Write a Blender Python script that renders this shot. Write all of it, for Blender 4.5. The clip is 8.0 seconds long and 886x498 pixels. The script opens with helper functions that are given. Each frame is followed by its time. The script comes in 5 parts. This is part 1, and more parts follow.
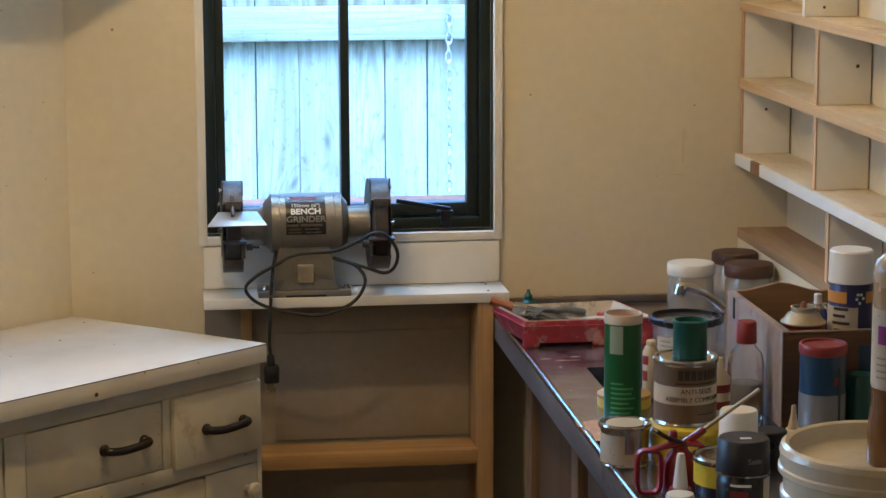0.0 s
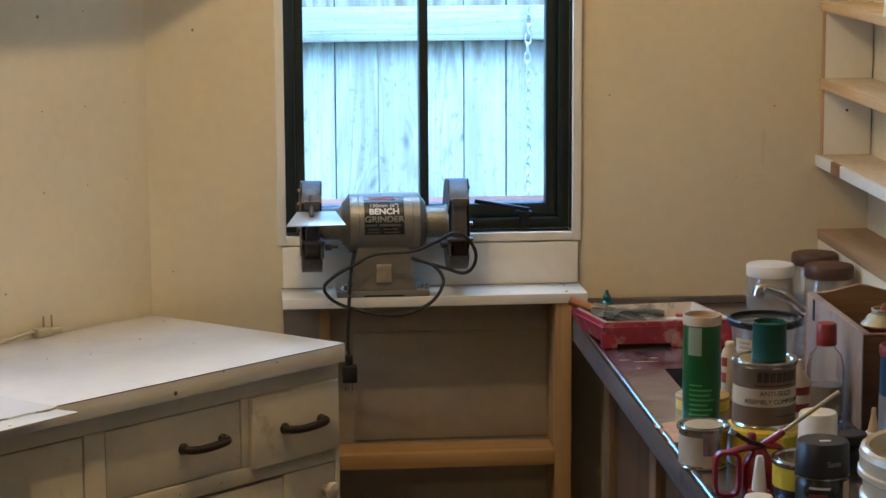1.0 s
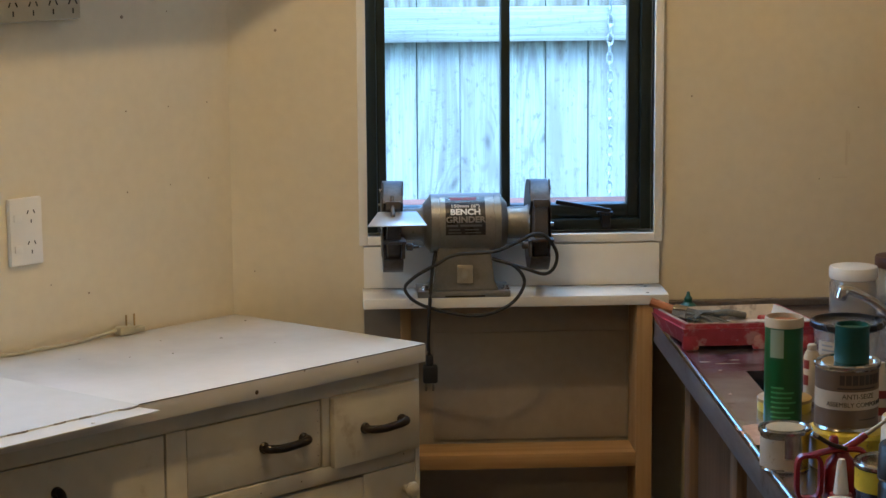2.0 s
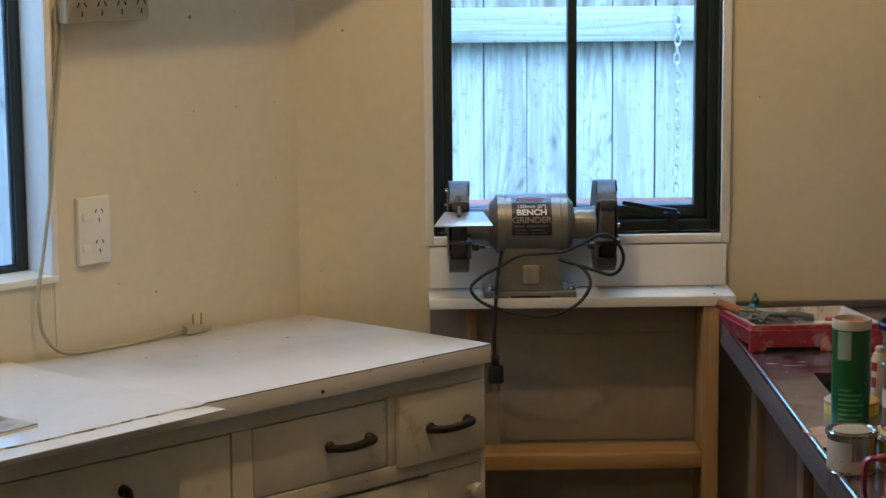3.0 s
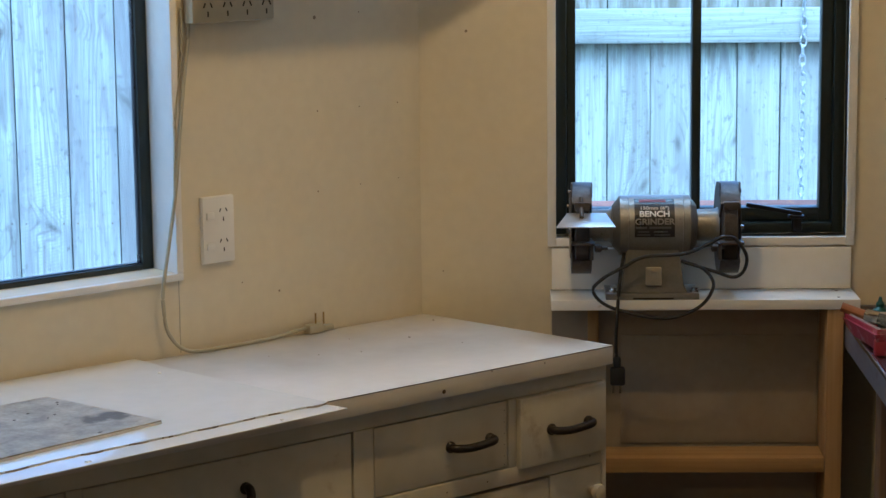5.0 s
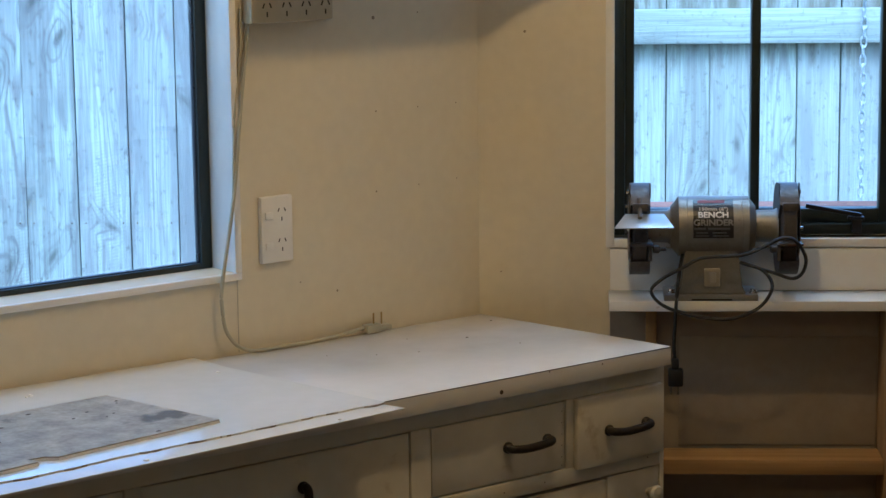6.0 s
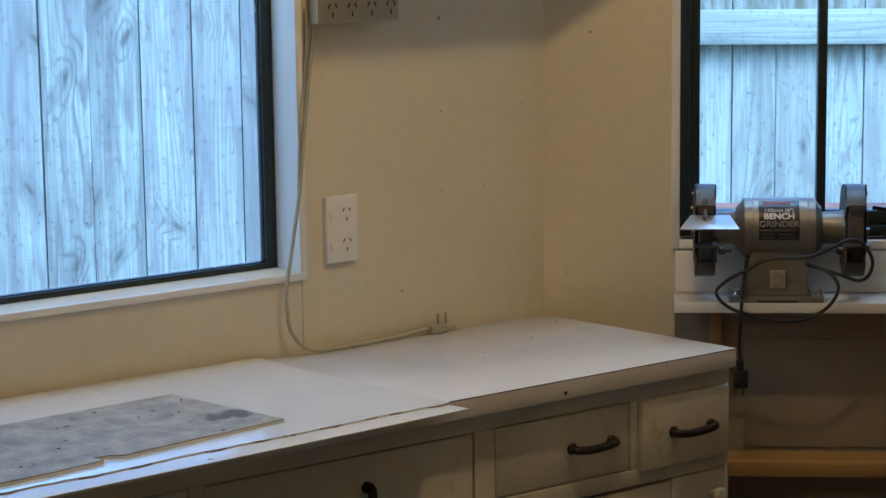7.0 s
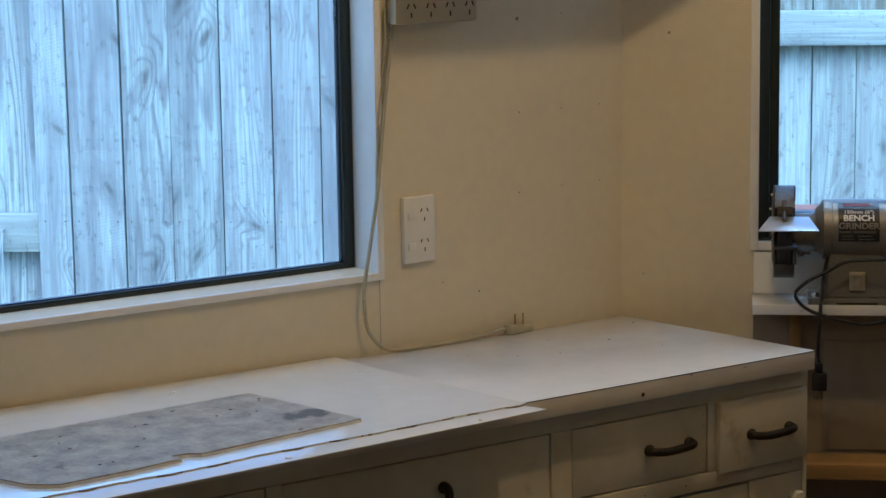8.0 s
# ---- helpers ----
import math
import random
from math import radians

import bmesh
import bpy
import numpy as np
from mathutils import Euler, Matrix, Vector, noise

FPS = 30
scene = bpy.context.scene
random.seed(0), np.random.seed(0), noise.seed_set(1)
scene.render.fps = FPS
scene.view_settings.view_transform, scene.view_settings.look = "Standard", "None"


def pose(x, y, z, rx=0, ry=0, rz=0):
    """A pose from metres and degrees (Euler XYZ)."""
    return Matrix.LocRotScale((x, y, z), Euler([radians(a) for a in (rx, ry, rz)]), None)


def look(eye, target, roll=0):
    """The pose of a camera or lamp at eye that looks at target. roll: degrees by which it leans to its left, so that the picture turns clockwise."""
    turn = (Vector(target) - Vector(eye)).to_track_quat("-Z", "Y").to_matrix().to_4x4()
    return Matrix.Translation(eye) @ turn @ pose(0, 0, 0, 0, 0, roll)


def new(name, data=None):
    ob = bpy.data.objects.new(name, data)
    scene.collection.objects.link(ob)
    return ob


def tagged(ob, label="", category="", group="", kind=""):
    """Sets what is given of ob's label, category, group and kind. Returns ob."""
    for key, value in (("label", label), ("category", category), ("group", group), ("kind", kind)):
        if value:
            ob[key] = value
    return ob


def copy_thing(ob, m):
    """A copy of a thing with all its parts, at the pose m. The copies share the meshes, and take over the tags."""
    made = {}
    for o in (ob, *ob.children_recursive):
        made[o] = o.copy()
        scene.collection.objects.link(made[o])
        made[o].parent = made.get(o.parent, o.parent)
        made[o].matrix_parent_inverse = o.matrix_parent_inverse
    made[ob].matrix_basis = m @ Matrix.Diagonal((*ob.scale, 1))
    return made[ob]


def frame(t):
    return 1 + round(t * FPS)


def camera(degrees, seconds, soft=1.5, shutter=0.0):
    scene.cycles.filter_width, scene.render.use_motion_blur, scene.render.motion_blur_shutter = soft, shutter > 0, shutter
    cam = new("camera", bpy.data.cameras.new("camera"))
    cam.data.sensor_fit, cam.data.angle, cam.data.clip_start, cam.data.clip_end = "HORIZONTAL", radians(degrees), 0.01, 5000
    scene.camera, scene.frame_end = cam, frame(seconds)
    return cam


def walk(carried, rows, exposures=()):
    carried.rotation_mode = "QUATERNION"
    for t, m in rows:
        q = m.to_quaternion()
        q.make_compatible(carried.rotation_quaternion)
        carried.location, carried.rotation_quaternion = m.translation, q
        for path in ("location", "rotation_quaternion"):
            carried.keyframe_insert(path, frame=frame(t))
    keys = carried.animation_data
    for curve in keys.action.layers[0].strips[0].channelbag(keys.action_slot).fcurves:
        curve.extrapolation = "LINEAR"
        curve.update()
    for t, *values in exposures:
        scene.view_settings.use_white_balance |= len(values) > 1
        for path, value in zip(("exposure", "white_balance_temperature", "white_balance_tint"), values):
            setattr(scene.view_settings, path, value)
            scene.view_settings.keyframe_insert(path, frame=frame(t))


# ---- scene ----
FOV = 22.18
EYE = 1.735
cam = camera(FOV, 8.0, soft=1.5)
ROWS = [
    (0.0, 80.262, 0.179, -7.194),
    (0.5, 80.268, 0.272, -6.215),
    (1.0, 80.279, 0.311, -5.203),
    (1.5, 80.294, 0.355, -4.213),
    (2.0, 80.305, 0.405, -3.136),
    (2.2, 80.309, 0.421, -2.727),
    (3.3, 80.329, 0.498, -0.982),
    (3.5, 80.333, 0.511, -0.634),
    (4.0, 80.348, 0.543, 0.303),
    (4.5, 80.359, 0.570, 1.057),
    (4.7, 80.364, 0.583, 1.301),
    (5.8, 80.390, 0.662, 2.819),
    (6.0, 80.395, 0.676, 3.149),
    (6.5, 80.408, 0.719, 3.881),
    (7.0, 80.427, 0.750, 4.797),
    (7.5, 80.443, 0.788, 5.793),
    (8.0, 80.466, 0.840, 6.775),
]
walk(cam, [(t, pose(0, 0, EYE, rx, ry, rz)) for t, rx, ry, rz in ROWS],
     exposures=[(t, e, 4540, 6) for t, e in ((0.0, 2.76), (1.5, 2.58), (3.5, 2.32), (4.5, 2.25), (6.5, 2.07), (8.0, 1.89))])

# ---- light ----
world = bpy.data.worlds.new("world")
scene.world = world
world.use_nodes = True
wn = world.node_tree.nodes
sky = wn.new("ShaderNodeTexSky")
sky.sky_type = 'NISHITA'
sky.sun_disc = False
sky.sun_elevation = radians(50)
sky.sun_rotation = radians(200)
world.node_tree.links.new(sky.outputs[0], wn["Background"].inputs[0])
wn["Background"].inputs[1].default_value = 0.15
sun = new("sun", bpy.data.lights.new("sun", 'SUN'))
sun.data.energy, sun.data.angle, sun.data.color = 0.82, radians(30), (1.0, 0.97, 0.93)
sun.matrix_world = look((0, 0, 10), (-2.2, 6.0, 0))
bulb = new("ceiling_bulb_light", bpy.data.lights.new("ceiling_bulb_light", 'POINT'))
bulb.data.energy, bulb.data.shadow_soft_size, bulb.data.color = 3.75, 0.028, (1.0, 0.56, 0.175)
bulb.location = (0.046, 3.26, 2.24)
bulb_2 = new("second_bulb_light", bpy.data.lights.new("second_bulb_light", 'POINT'))
bulb_2.data.energy, bulb_2.data.shadow_soft_size, bulb_2.data.color = 2.65, 0.028, (1.0, 0.56, 0.175)
bulb_2.location = (-1.4, 1.1, 2.24)


def sky_panel(name, m, wide, high, watts):
    """Daylight entering through the upper part of a window opening."""
    ob = new(name, bpy.data.lights.new(name, 'AREA'))
    ob.data.shape, ob.data.size, ob.data.size_y, ob.data.energy, ob.data.color = 'RECTANGLE', wide, high, watts, (0.80, 0.94, 1.0)
    ob.matrix_world = m
    return ob


SIDE = pose(-0.171, 4.2, 0, 0, 0, 41.4)
sky_panel("daylight_window_side", SIDE @ pose(-1.25, 0.135, 1.84, -30, 0, 0), 1.3, 0.36, 0.75)
sky_panel("daylight_window_end", pose(0.35, 4.335, 1.84, -18, 0, 0), 0.48, 0.36, 0.85)


# ---- materials ----
def mat(name, c1, c2=None, rough=0.6, metal=0.0, scale=6.0, fine=60.0, bump=0.15, stretch=(1, 1, 1), spot=None, spot_amount=0.0, spot_scale=9.0, vary=0.0, trans=0.0, spec=0.5, coat=0.0):
    """Two-scale procedural surface: broad tone variation, fine grain with relief, optional stains, optional tone per object."""
    c2 = c2 or tuple(v * 0.86 for v in c1)
    m = bpy.data.materials.new(name)
    m.use_nodes = True
    nt = m.node_tree
    N, L = nt.nodes, nt.links
    b = N["Principled BSDF"]
    tc = N.new("ShaderNodeTexCoord")
    mp = N.new("ShaderNodeMapping")
    mp.inputs["Scale"].default_value = stretch
    L.new(tc.outputs["Object"], mp.inputs["Vector"])
    n1 = N.new("ShaderNodeTexNoise")
    n1.inputs["Scale"].default_value, n1.inputs["Detail"].default_value = scale, 5
    n2 = N.new("ShaderNodeTexNoise")
    n2.inputs["Scale"].default_value, n2.inputs["Detail"].default_value = fine, 4
    L.new(mp.outputs[0], n1.inputs["Vector"])
    L.new(mp.outputs[0], n2.inputs["Vector"])
    add = N.new("ShaderNodeMath")
    add.operation = 'MULTIPLY_ADD'
    L.new(n2.outputs[0], add.inputs[0])
    add.inputs[1].default_value = 0.45
    L.new(n1.outputs[0], add.inputs[2])
    ramp = N.new("ShaderNodeValToRGB")
    ramp.color_ramp.elements[0].position, ramp.color_ramp.elements[1].position = 0.5, 0.95
    ramp.color_ramp.elements[0].color, ramp.color_ramp.elements[1].color = (*c2, 1), (*c1, 1)
    L.new(add.outputs[0], ramp.inputs[0])
    col = ramp.outputs[0]
    if spot:
        n3 = N.new("ShaderNodeTexNoise")
        n3.inputs["Scale"].default_value, n3.inputs["Detail"].default_value, n3.inputs["Roughness"].default_value = spot_scale, 6, 0.65
        L.new(tc.outputs["Object"], n3.inputs["Vector"])
        r3 = N.new("ShaderNodeValToRGB")
        r3.color_ramp.elements[0].position, r3.color_ramp.elements[1].position = 0.66 - 0.25 * spot_amount, 0.74 - 0.2 * spot_amount
        L.new(n3.outputs[0], r3.inputs[0])
        mx = N.new("ShaderNodeMixRGB")
        L.new(r3.outputs[0], mx.inputs[0])
        L.new(col, mx.inputs[1])
        mx.inputs[2].default_value = (*spot, 1)
        col = mx.outputs[0]
    if vary:
        oi = N.new("ShaderNodeObjectInfo")
        hs = N.new("ShaderNodeHueSaturation")
        mr = N.new("ShaderNodeMapRange")
        mr.inputs["To Min"].default_value, mr.inputs["To Max"].default_value = 1 - vary, 1 + vary
        L.new(oi.outputs["Random"], mr.inputs["Value"])
        L.new(mr.outputs[0], hs.inputs["Value"])
        L.new(col, hs.inputs["Color"])
        col = hs.outputs[0]
    L.new(col, b.inputs["Base Color"])
    b.inputs["Roughness"].default_value, b.inputs["Metallic"].default_value = rough, metal
    b.inputs["Specular IOR Level"].default_value = spec
    b.inputs["Coat Weight"].default_value = coat
    b.inputs["Transmission Weight"].default_value = trans
    rr = N.new("ShaderNodeMapRange")
    rr.inputs["To Min"].default_value, rr.inputs["To Max"].default_value = max(0.02, rough - 0.08), min(1, rough + 0.1)
    L.new(n1.outputs[0], rr.inputs["Value"])
    L.new(rr.outputs[0], b.inputs["Roughness"])
    if bump:
        bp = N.new("ShaderNodeBump")
        bp.inputs["Strength"].default_value, bp.inputs["Distance"].default_value = bump, 0.002
        L.new(n2.outputs[0], bp.inputs["Height"])
        L.new(bp.outputs[0], b.inputs["Normal"])
    return m


def plank_mat(name, light, dark, axis=2, rough=0.75, scale=1.0, vary=0.12):
    """Timber: grain lines drawn out along one axis, a few knots, another piece of log for each object."""
    m = bpy.data.materials.new(name)
    m.use_nodes = True
    nt = m.node_tree
    N, L = nt.nodes, nt.links
    b = N["Principled BSDF"]
    tc, oi = N.new("ShaderNodeTexCoord"), N.new("ShaderNodeObjectInfo")
    sh = N.new("ShaderNodeVectorMath")
    sh.operation = 'ADD'
    mul = N.new("ShaderNodeVectorMath")
    mul.operation = 'SCALE'
    mul.inputs[0].default_value = (3.1, 5.7, 7.3)
    L.new(oi.outputs["Random"], mul.inputs["Scale"])
    L.new(tc.outputs["Object"], sh.inputs[0])
    L.new(mul.outputs[0], sh.inputs[1])

    def drawn(across, length):
        mp = N.new("ShaderNodeMapping")
        s = [across * scale] * 3
        s[axis] = length * scale
        mp.inputs["Scale"].default_value = s
        L.new(sh.outputs[0], mp.inputs["Vector"])
        return mp.outputs[0]

    n0 = N.new("ShaderNodeTexNoise")
    n0.inputs["Scale"].default_value, n0.inputs["Detail"].default_value, n0.inputs["Distortion"].default_value = 1.0, 3, 1.1
    L.new(drawn(22, 1.3), n0.inputs["Vector"])
    n1 = N.new("ShaderNodeTexNoise")
    n1.inputs["Scale"].default_value, n1.inputs["Detail"].default_value = 1.0, 4
    L.new(drawn(160, 3.0), n1.inputs["Vector"])
    add = N.new("ShaderNodeMath")
    add.operation = 'MULTIPLY_ADD'
    L.new(n1.outputs[0], add.inputs[0])
    add.inputs[1].default_value = 0.6
    L.new(n0.outputs[0], add.inputs[2])
    ramp = N.new("ShaderNodeValToRGB")
    ramp.color_ramp.elements[0].position, ramp.color_ramp.elements[1].position = 0.55, 1.0
    ramp.color_ramp.elements[0].color, ramp.color_ramp.elements[1].color = (*dark, 1), (*light, 1)
    L.new(add.outputs[0], ramp.inputs[0])
    vo = N.new("ShaderNodeTexVoronoi")
    vo.inputs["Scale"].default_value = 0.8
    L.new(drawn(8.0, 3.4), vo.inputs["Vector"])
    kr = N.new("ShaderNodeValToRGB")
    kr.color_ramp.elements[0].position, kr.color_ramp.elements[1].position = 0.06, 0.13
    kr.color_ramp.elements[0].color, kr.color_ramp.elements[1].color = (0.75, 0.75, 0.75, 1), (0, 0, 0, 1)
    L.new(vo.outputs[0], kr.inputs[0])
    mx = N.new("ShaderNodeMixRGB")
    L.new(kr.outputs[0], mx.inputs[0])
    L.new(ramp.outputs[0], mx.inputs[1])
    mx.inputs[2].default_value = (*[v * 0.6 for v in dark], 1)
    hs = N.new("ShaderNodeHueSaturation")
    mr = N.new("ShaderNodeMapRange")
    mr.inputs["To Min"].default_value, mr.inputs["To Max"].default_value = 1 - vary, 1 + vary
    L.new(oi.outputs["Random"], mr.inputs["Value"])
    L.new(mr.outputs[0], hs.inputs["Value"])
    L.new(mx.outputs[0], hs.inputs["Color"])
    L.new(hs.outputs[0], b.inputs["Base Color"])
    b.inputs["Roughness"].default_value = rough
    bp = N.new("ShaderNodeBump")
    bp.inputs["Strength"].default_value, bp.inputs["Distance"].default_value = 0.35, 0.002
    L.new(add.outputs[0], bp.inputs["Height"])
    L.new(bp.outputs[0], b.inputs["Normal"])
    return m


def paling_mat(name, pale, grey, dark, vary=0.15, moss=None, axis=2):
    """Rough-sawn weathered board: soft broad tones, fine grain, faint growth lines, a few slanting knots and saw marks."""
    m = bpy.data.materials.new(name)
    m.use_nodes = True
    nt = m.node_tree
    N, L = nt.nodes, nt.links
    b = N["Principled BSDF"]
    tc, oi = N.new("ShaderNodeTexCoord"), N.new("ShaderNodeObjectInfo")
    mul = N.new("ShaderNodeVectorMath")
    mul.operation = 'SCALE'
    mul.inputs[0].default_value = (3.1, 5.7, 7.3)
    L.new(oi.outputs["Random"], mul.inputs["Scale"])
    sh = N.new("ShaderNodeVectorMath")
    sh.operation = 'ADD'
    L.new(tc.outputs["Object"], sh.inputs[0])
    L.new(mul.outputs[0], sh.inputs[1])

    def along(across, length):
        return (across, across, length) if axis == 2 else (length, across, across)

    def noise(scale, detail=4, rough=0.55, warp=0.0, src=None):
        mp = N.new("ShaderNodeMapping")
        mp.inputs["Scale"].default_value = scale
        L.new(src or sh.outputs[0], mp.inputs["Vector"])
        n = N.new("ShaderNodeTexNoise")
        n.inputs["Scale"].default_value, n.inputs["Detail"].default_value = 1.0, detail
        n.inputs["Roughness"].default_value, n.inputs["Distortion"].default_value = rough, warp
        L.new(mp.outputs[0], n.inputs["Vector"])
        return n.outputs[0]

    def fit(src, lo, hi, to=1.0, start=0.0):
        r = N.new("ShaderNodeMapRange")
        r.inputs["From Min"].default_value, r.inputs["From Max"].default_value = lo, hi
        r.inputs["To Min"].default_value, r.inputs["To Max"].default_value = start, to
        L.new(src, r.inputs["Value"])
        return r.outputs[0]

    def calc(op, p, q):
        n = N.new("ShaderNodeMath")
        n.operation = op
        for i, v in enumerate((p, q)):
            if isinstance(v, (int, float)):
                n.inputs[i].default_value = v
            else:
                L.new(v, n.inputs[i])
        return n.outputs[0]

    def blend(fac, under, over):
        n = N.new("ShaderNodeMixRGB")
        L.new(fac, n.inputs[0])
        for i, v in ((1, under), (2, over)):
            if isinstance(v, tuple):
                n.inputs[i].default_value = (*v, 1)
            else:
                L.new(v, n.inputs[i])
        return n.outputs[0]

    # slanting knots, kept in about a third of the cells
    mk = N.new("ShaderNodeMapping")
    mk.inputs["Scale"].default_value = (7.5, 0.0, 2.6)
    turn = N.new("ShaderNodeVectorRotate")
    turn.rotation_type = 'Y_AXIS'
    L.new(fit(oi.outputs["Random"], 0.0, 1.0, 1.1, -1.0), turn.inputs["Angle"])
    L.new(sh.outputs[0], turn.inputs["Vector"])
    L.new(turn.outputs[0], mk.inputs["Vector"])
    vo = N.new("ShaderNodeTexVoronoi")
    vo.voronoi_dimensions = '2D'
    vo.inputs["Scale"].default_value = 1.0
    sp, cb = N.new("ShaderNodeSeparateXYZ"), N.new("ShaderNodeCombineXYZ")
    L.new(mk.outputs[0], sp.inputs[0])
    L.new(sp.outputs[0], cb.inputs[0])
    L.new(sp.outputs[2], cb.inputs[1])
    L.new(cb.outputs[0], vo.inputs["Vector"])
    cell = N.new("ShaderNodeSeparateColor")
    L.new(vo.outputs["Color"], cell.inputs[0])
    kept = fit(cell.outputs[0], 0.52, 0.54)
    reach = calc('MULTIPLY', fit(vo.outputs["Distance"], 0.08, 0.34, 0.0, 1.0), kept)
    core = calc('MULTIPLY', fit(vo.outputs["Distance"], 0.02, 0.085, 0.0, 1.0), kept)
    # growth lines bow round the knots
    swell = calc('ADD', noise(along(7.0, 0.55), 2, 0.4), calc('MULTIPLY', reach, 0.10))
    line = fit(calc('SINE', calc('MULTIPLY', swell, 105.0), 0.0), 0.2, 1.0)
    line = calc('MULTIPLY', line, fit(noise(along(9.0, 1.2)), 0.38, 0.58, 0.85))
    broad = calc('ADD', fit(noise(along(13.0, 1.1), 4, 0.6, 0.6), 0.40, 0.66, 0.85), fit(oi.outputs["Random"], 0.0, 1.0, 0.30, -0.20))
    fine = fit(noise(along(170.0, 3.5), 4, 0.65), 0.40, 0.62)
    col = blend(broad, pale, grey)
    col = blend(calc('MULTIPLY', fine, 0.62), col, grey)
    col = blend(line, col, grey)
    col = blend(calc('MULTIPLY', fit(noise((60, 60, 34), 6, 0.75), 0.55, 0.68), 0.55), col, dark)
    col = blend(calc('MULTIPLY', reach, 0.25), col, dark)
    col = blend(calc('MULTIPLY', core, 0.6), col, dark)
    # saw marks: close, slightly slanting bands in patches
    wv = N.new("ShaderNodeTexWave")
    wv.bands_direction = 'Z' if axis == 2 else 'X'
    wv.inputs["Scale"].default_value, wv.inputs["Distortion"].default_value = 34.0, 1.6
    mw = N.new("ShaderNodeMapping")
    mw.inputs["Rotation"].default_value = (0, radians(14), 0)
    L.new(sh.outputs[0], mw.inputs["Vector"])
    L.new(mw.outputs[0], wv.inputs["Vector"])
    saw = calc('MULTIPLY', wv.outputs["Fac"], fit(noise(along(6.0, 1.6), 2), 0.47, 0.62, 0.26))
    col = blend(saw, col, grey)
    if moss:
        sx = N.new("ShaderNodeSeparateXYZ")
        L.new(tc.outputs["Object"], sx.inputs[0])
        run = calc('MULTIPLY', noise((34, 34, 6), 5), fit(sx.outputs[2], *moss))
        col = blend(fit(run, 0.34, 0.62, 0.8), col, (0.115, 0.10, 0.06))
    hs, mr = N.new("ShaderNodeHueSaturation"), N.new("ShaderNodeMapRange")
    mr.inputs["To Min"].default_value, mr.inputs["To Max"].default_value = 1 - vary, 1 + vary
    L.new(oi.outputs["Random"], mr.inputs["Value"])
    L.new(mr.outputs[0], hs.inputs["Value"])
    L.new(col, hs.inputs["Color"])
    L.new(hs.outputs[0], b.inputs["Base Color"])
    b.inputs["Roughness"].default_value = 0.9
    bp = N.new("ShaderNodeBump")
    bp.inputs["Strength"].default_value, bp.inputs["Distance"].default_value = 0.3, 0.002
    L.new(calc('ADD', fine, saw), bp.inputs["Height"])
    L.new(bp.outputs[0], b.inputs["Normal"])
    return m


def glass_mat(name, tint=(1, 1, 1), rough=0.0, ior=1.45):
    m = bpy.data.materials.new(name)
    m.use_nodes = True
    b = m.node_tree.nodes["Principled BSDF"]
    b.inputs["Base Color"].default_value = (*tint, 1)
    b.inputs["Transmission Weight"].default_value = 1.0
    b.inputs["Roughness"].default_value, b.inputs["IOR"].default_value = rough, ior
    return m


def stained_mat(name):
    """Cloudy grey stone-pattern vinyl with a dark smear and pale scuffs."""
    m = mat(name, (0.48, 0.43, 0.335), (0.24, 0.21, 0.16), rough=0.56, scale=22, fine=130, bump=0.35, spec=0.25, spot=(0.17, 0.155, 0.125), spot_amount=0.16, spot_scale=24)
    nt = m.node_tree
    N, L = nt.nodes, nt.links
    b = N["Principled BSDF"]
    base = b.inputs["Base Color"].links[0].from_socket
    tc, mp = N.new("ShaderNodeTexCoord"), N.new("ShaderNodeMapping")
    mp.vector_type = 'POINT'
    mp.inputs["Location"].default_value = (12.35, 10.6, 0.0)
    mp.inputs["Rotation"].default_value = (0, 0, 0)
    mp.inputs["Scale"].default_value = (13.5, 30.0, 0.0)
    L.new(tc.outputs["Object"], mp.inputs["Vector"])
    ln = N.new("ShaderNodeVectorMath")
    ln.operation = 'LENGTH'
    L.new(mp.outputs[0], ln.inputs[0])
    no = N.new("ShaderNodeTexNoise")
    no.inputs["Scale"].default_value, no.inputs["Detail"].default_value = 26, 6
    L.new(tc.outputs["Object"], no.inputs["Vector"])
    ad = N.new("ShaderNodeMath")
    ad.operation = 'MULTIPLY_ADD'
    L.new(no.outputs[0], ad.inputs[0])
    ad.inputs[1].default_value = 2.6
    L.new(ln.outputs["Value"], ad.inputs[2])
    mr = N.new("ShaderNodeMapRange")
    mr.inputs["From Min"].default_value, mr.inputs["From Max"].default_value, mr.inputs["To Min"].default_value, mr.inputs["To Max"].default_value = 1.70, 2.10, 0.9, 0.0
    L.new(ad.outputs[0], mr.inputs["Value"])
    mx = N.new("ShaderNodeMixRGB")
    L.new(mr.outputs[0], mx.inputs[0])
    L.new(base, mx.inputs[1])
    mx.inputs[2].default_value = (0.10, 0.085, 0.062, 1)
    L.new(mx.outputs[0], b.inputs["Base Color"])
    return m


M = {}
M["wall"] = mat("cream_wall_paint", (0.71, 0.645, 0.475), (0.63, 0.565, 0.41), rough=0.55, scale=1.6, fine=45, bump=0.06)
M["white"] = mat("white_gloss_paint", (0.84, 0.83, 0.78), (0.77, 0.75, 0.69), rough=0.36, scale=5, fine=50, bump=0.06)
M["gloss"] = mat("white_enamel_ledge", (0.79, 0.78, 0.73), (0.70, 0.68, 0.62), rough=0.14, scale=7, fine=40, bump=0.04, spot=(0.50, 0.43, 0.33), spot_amount=0.06, spot_scale=18)
M["ceiling"] = mat("ceiling_paint", (0.78, 0.75, 0.68), rough=0.8, scale=2)
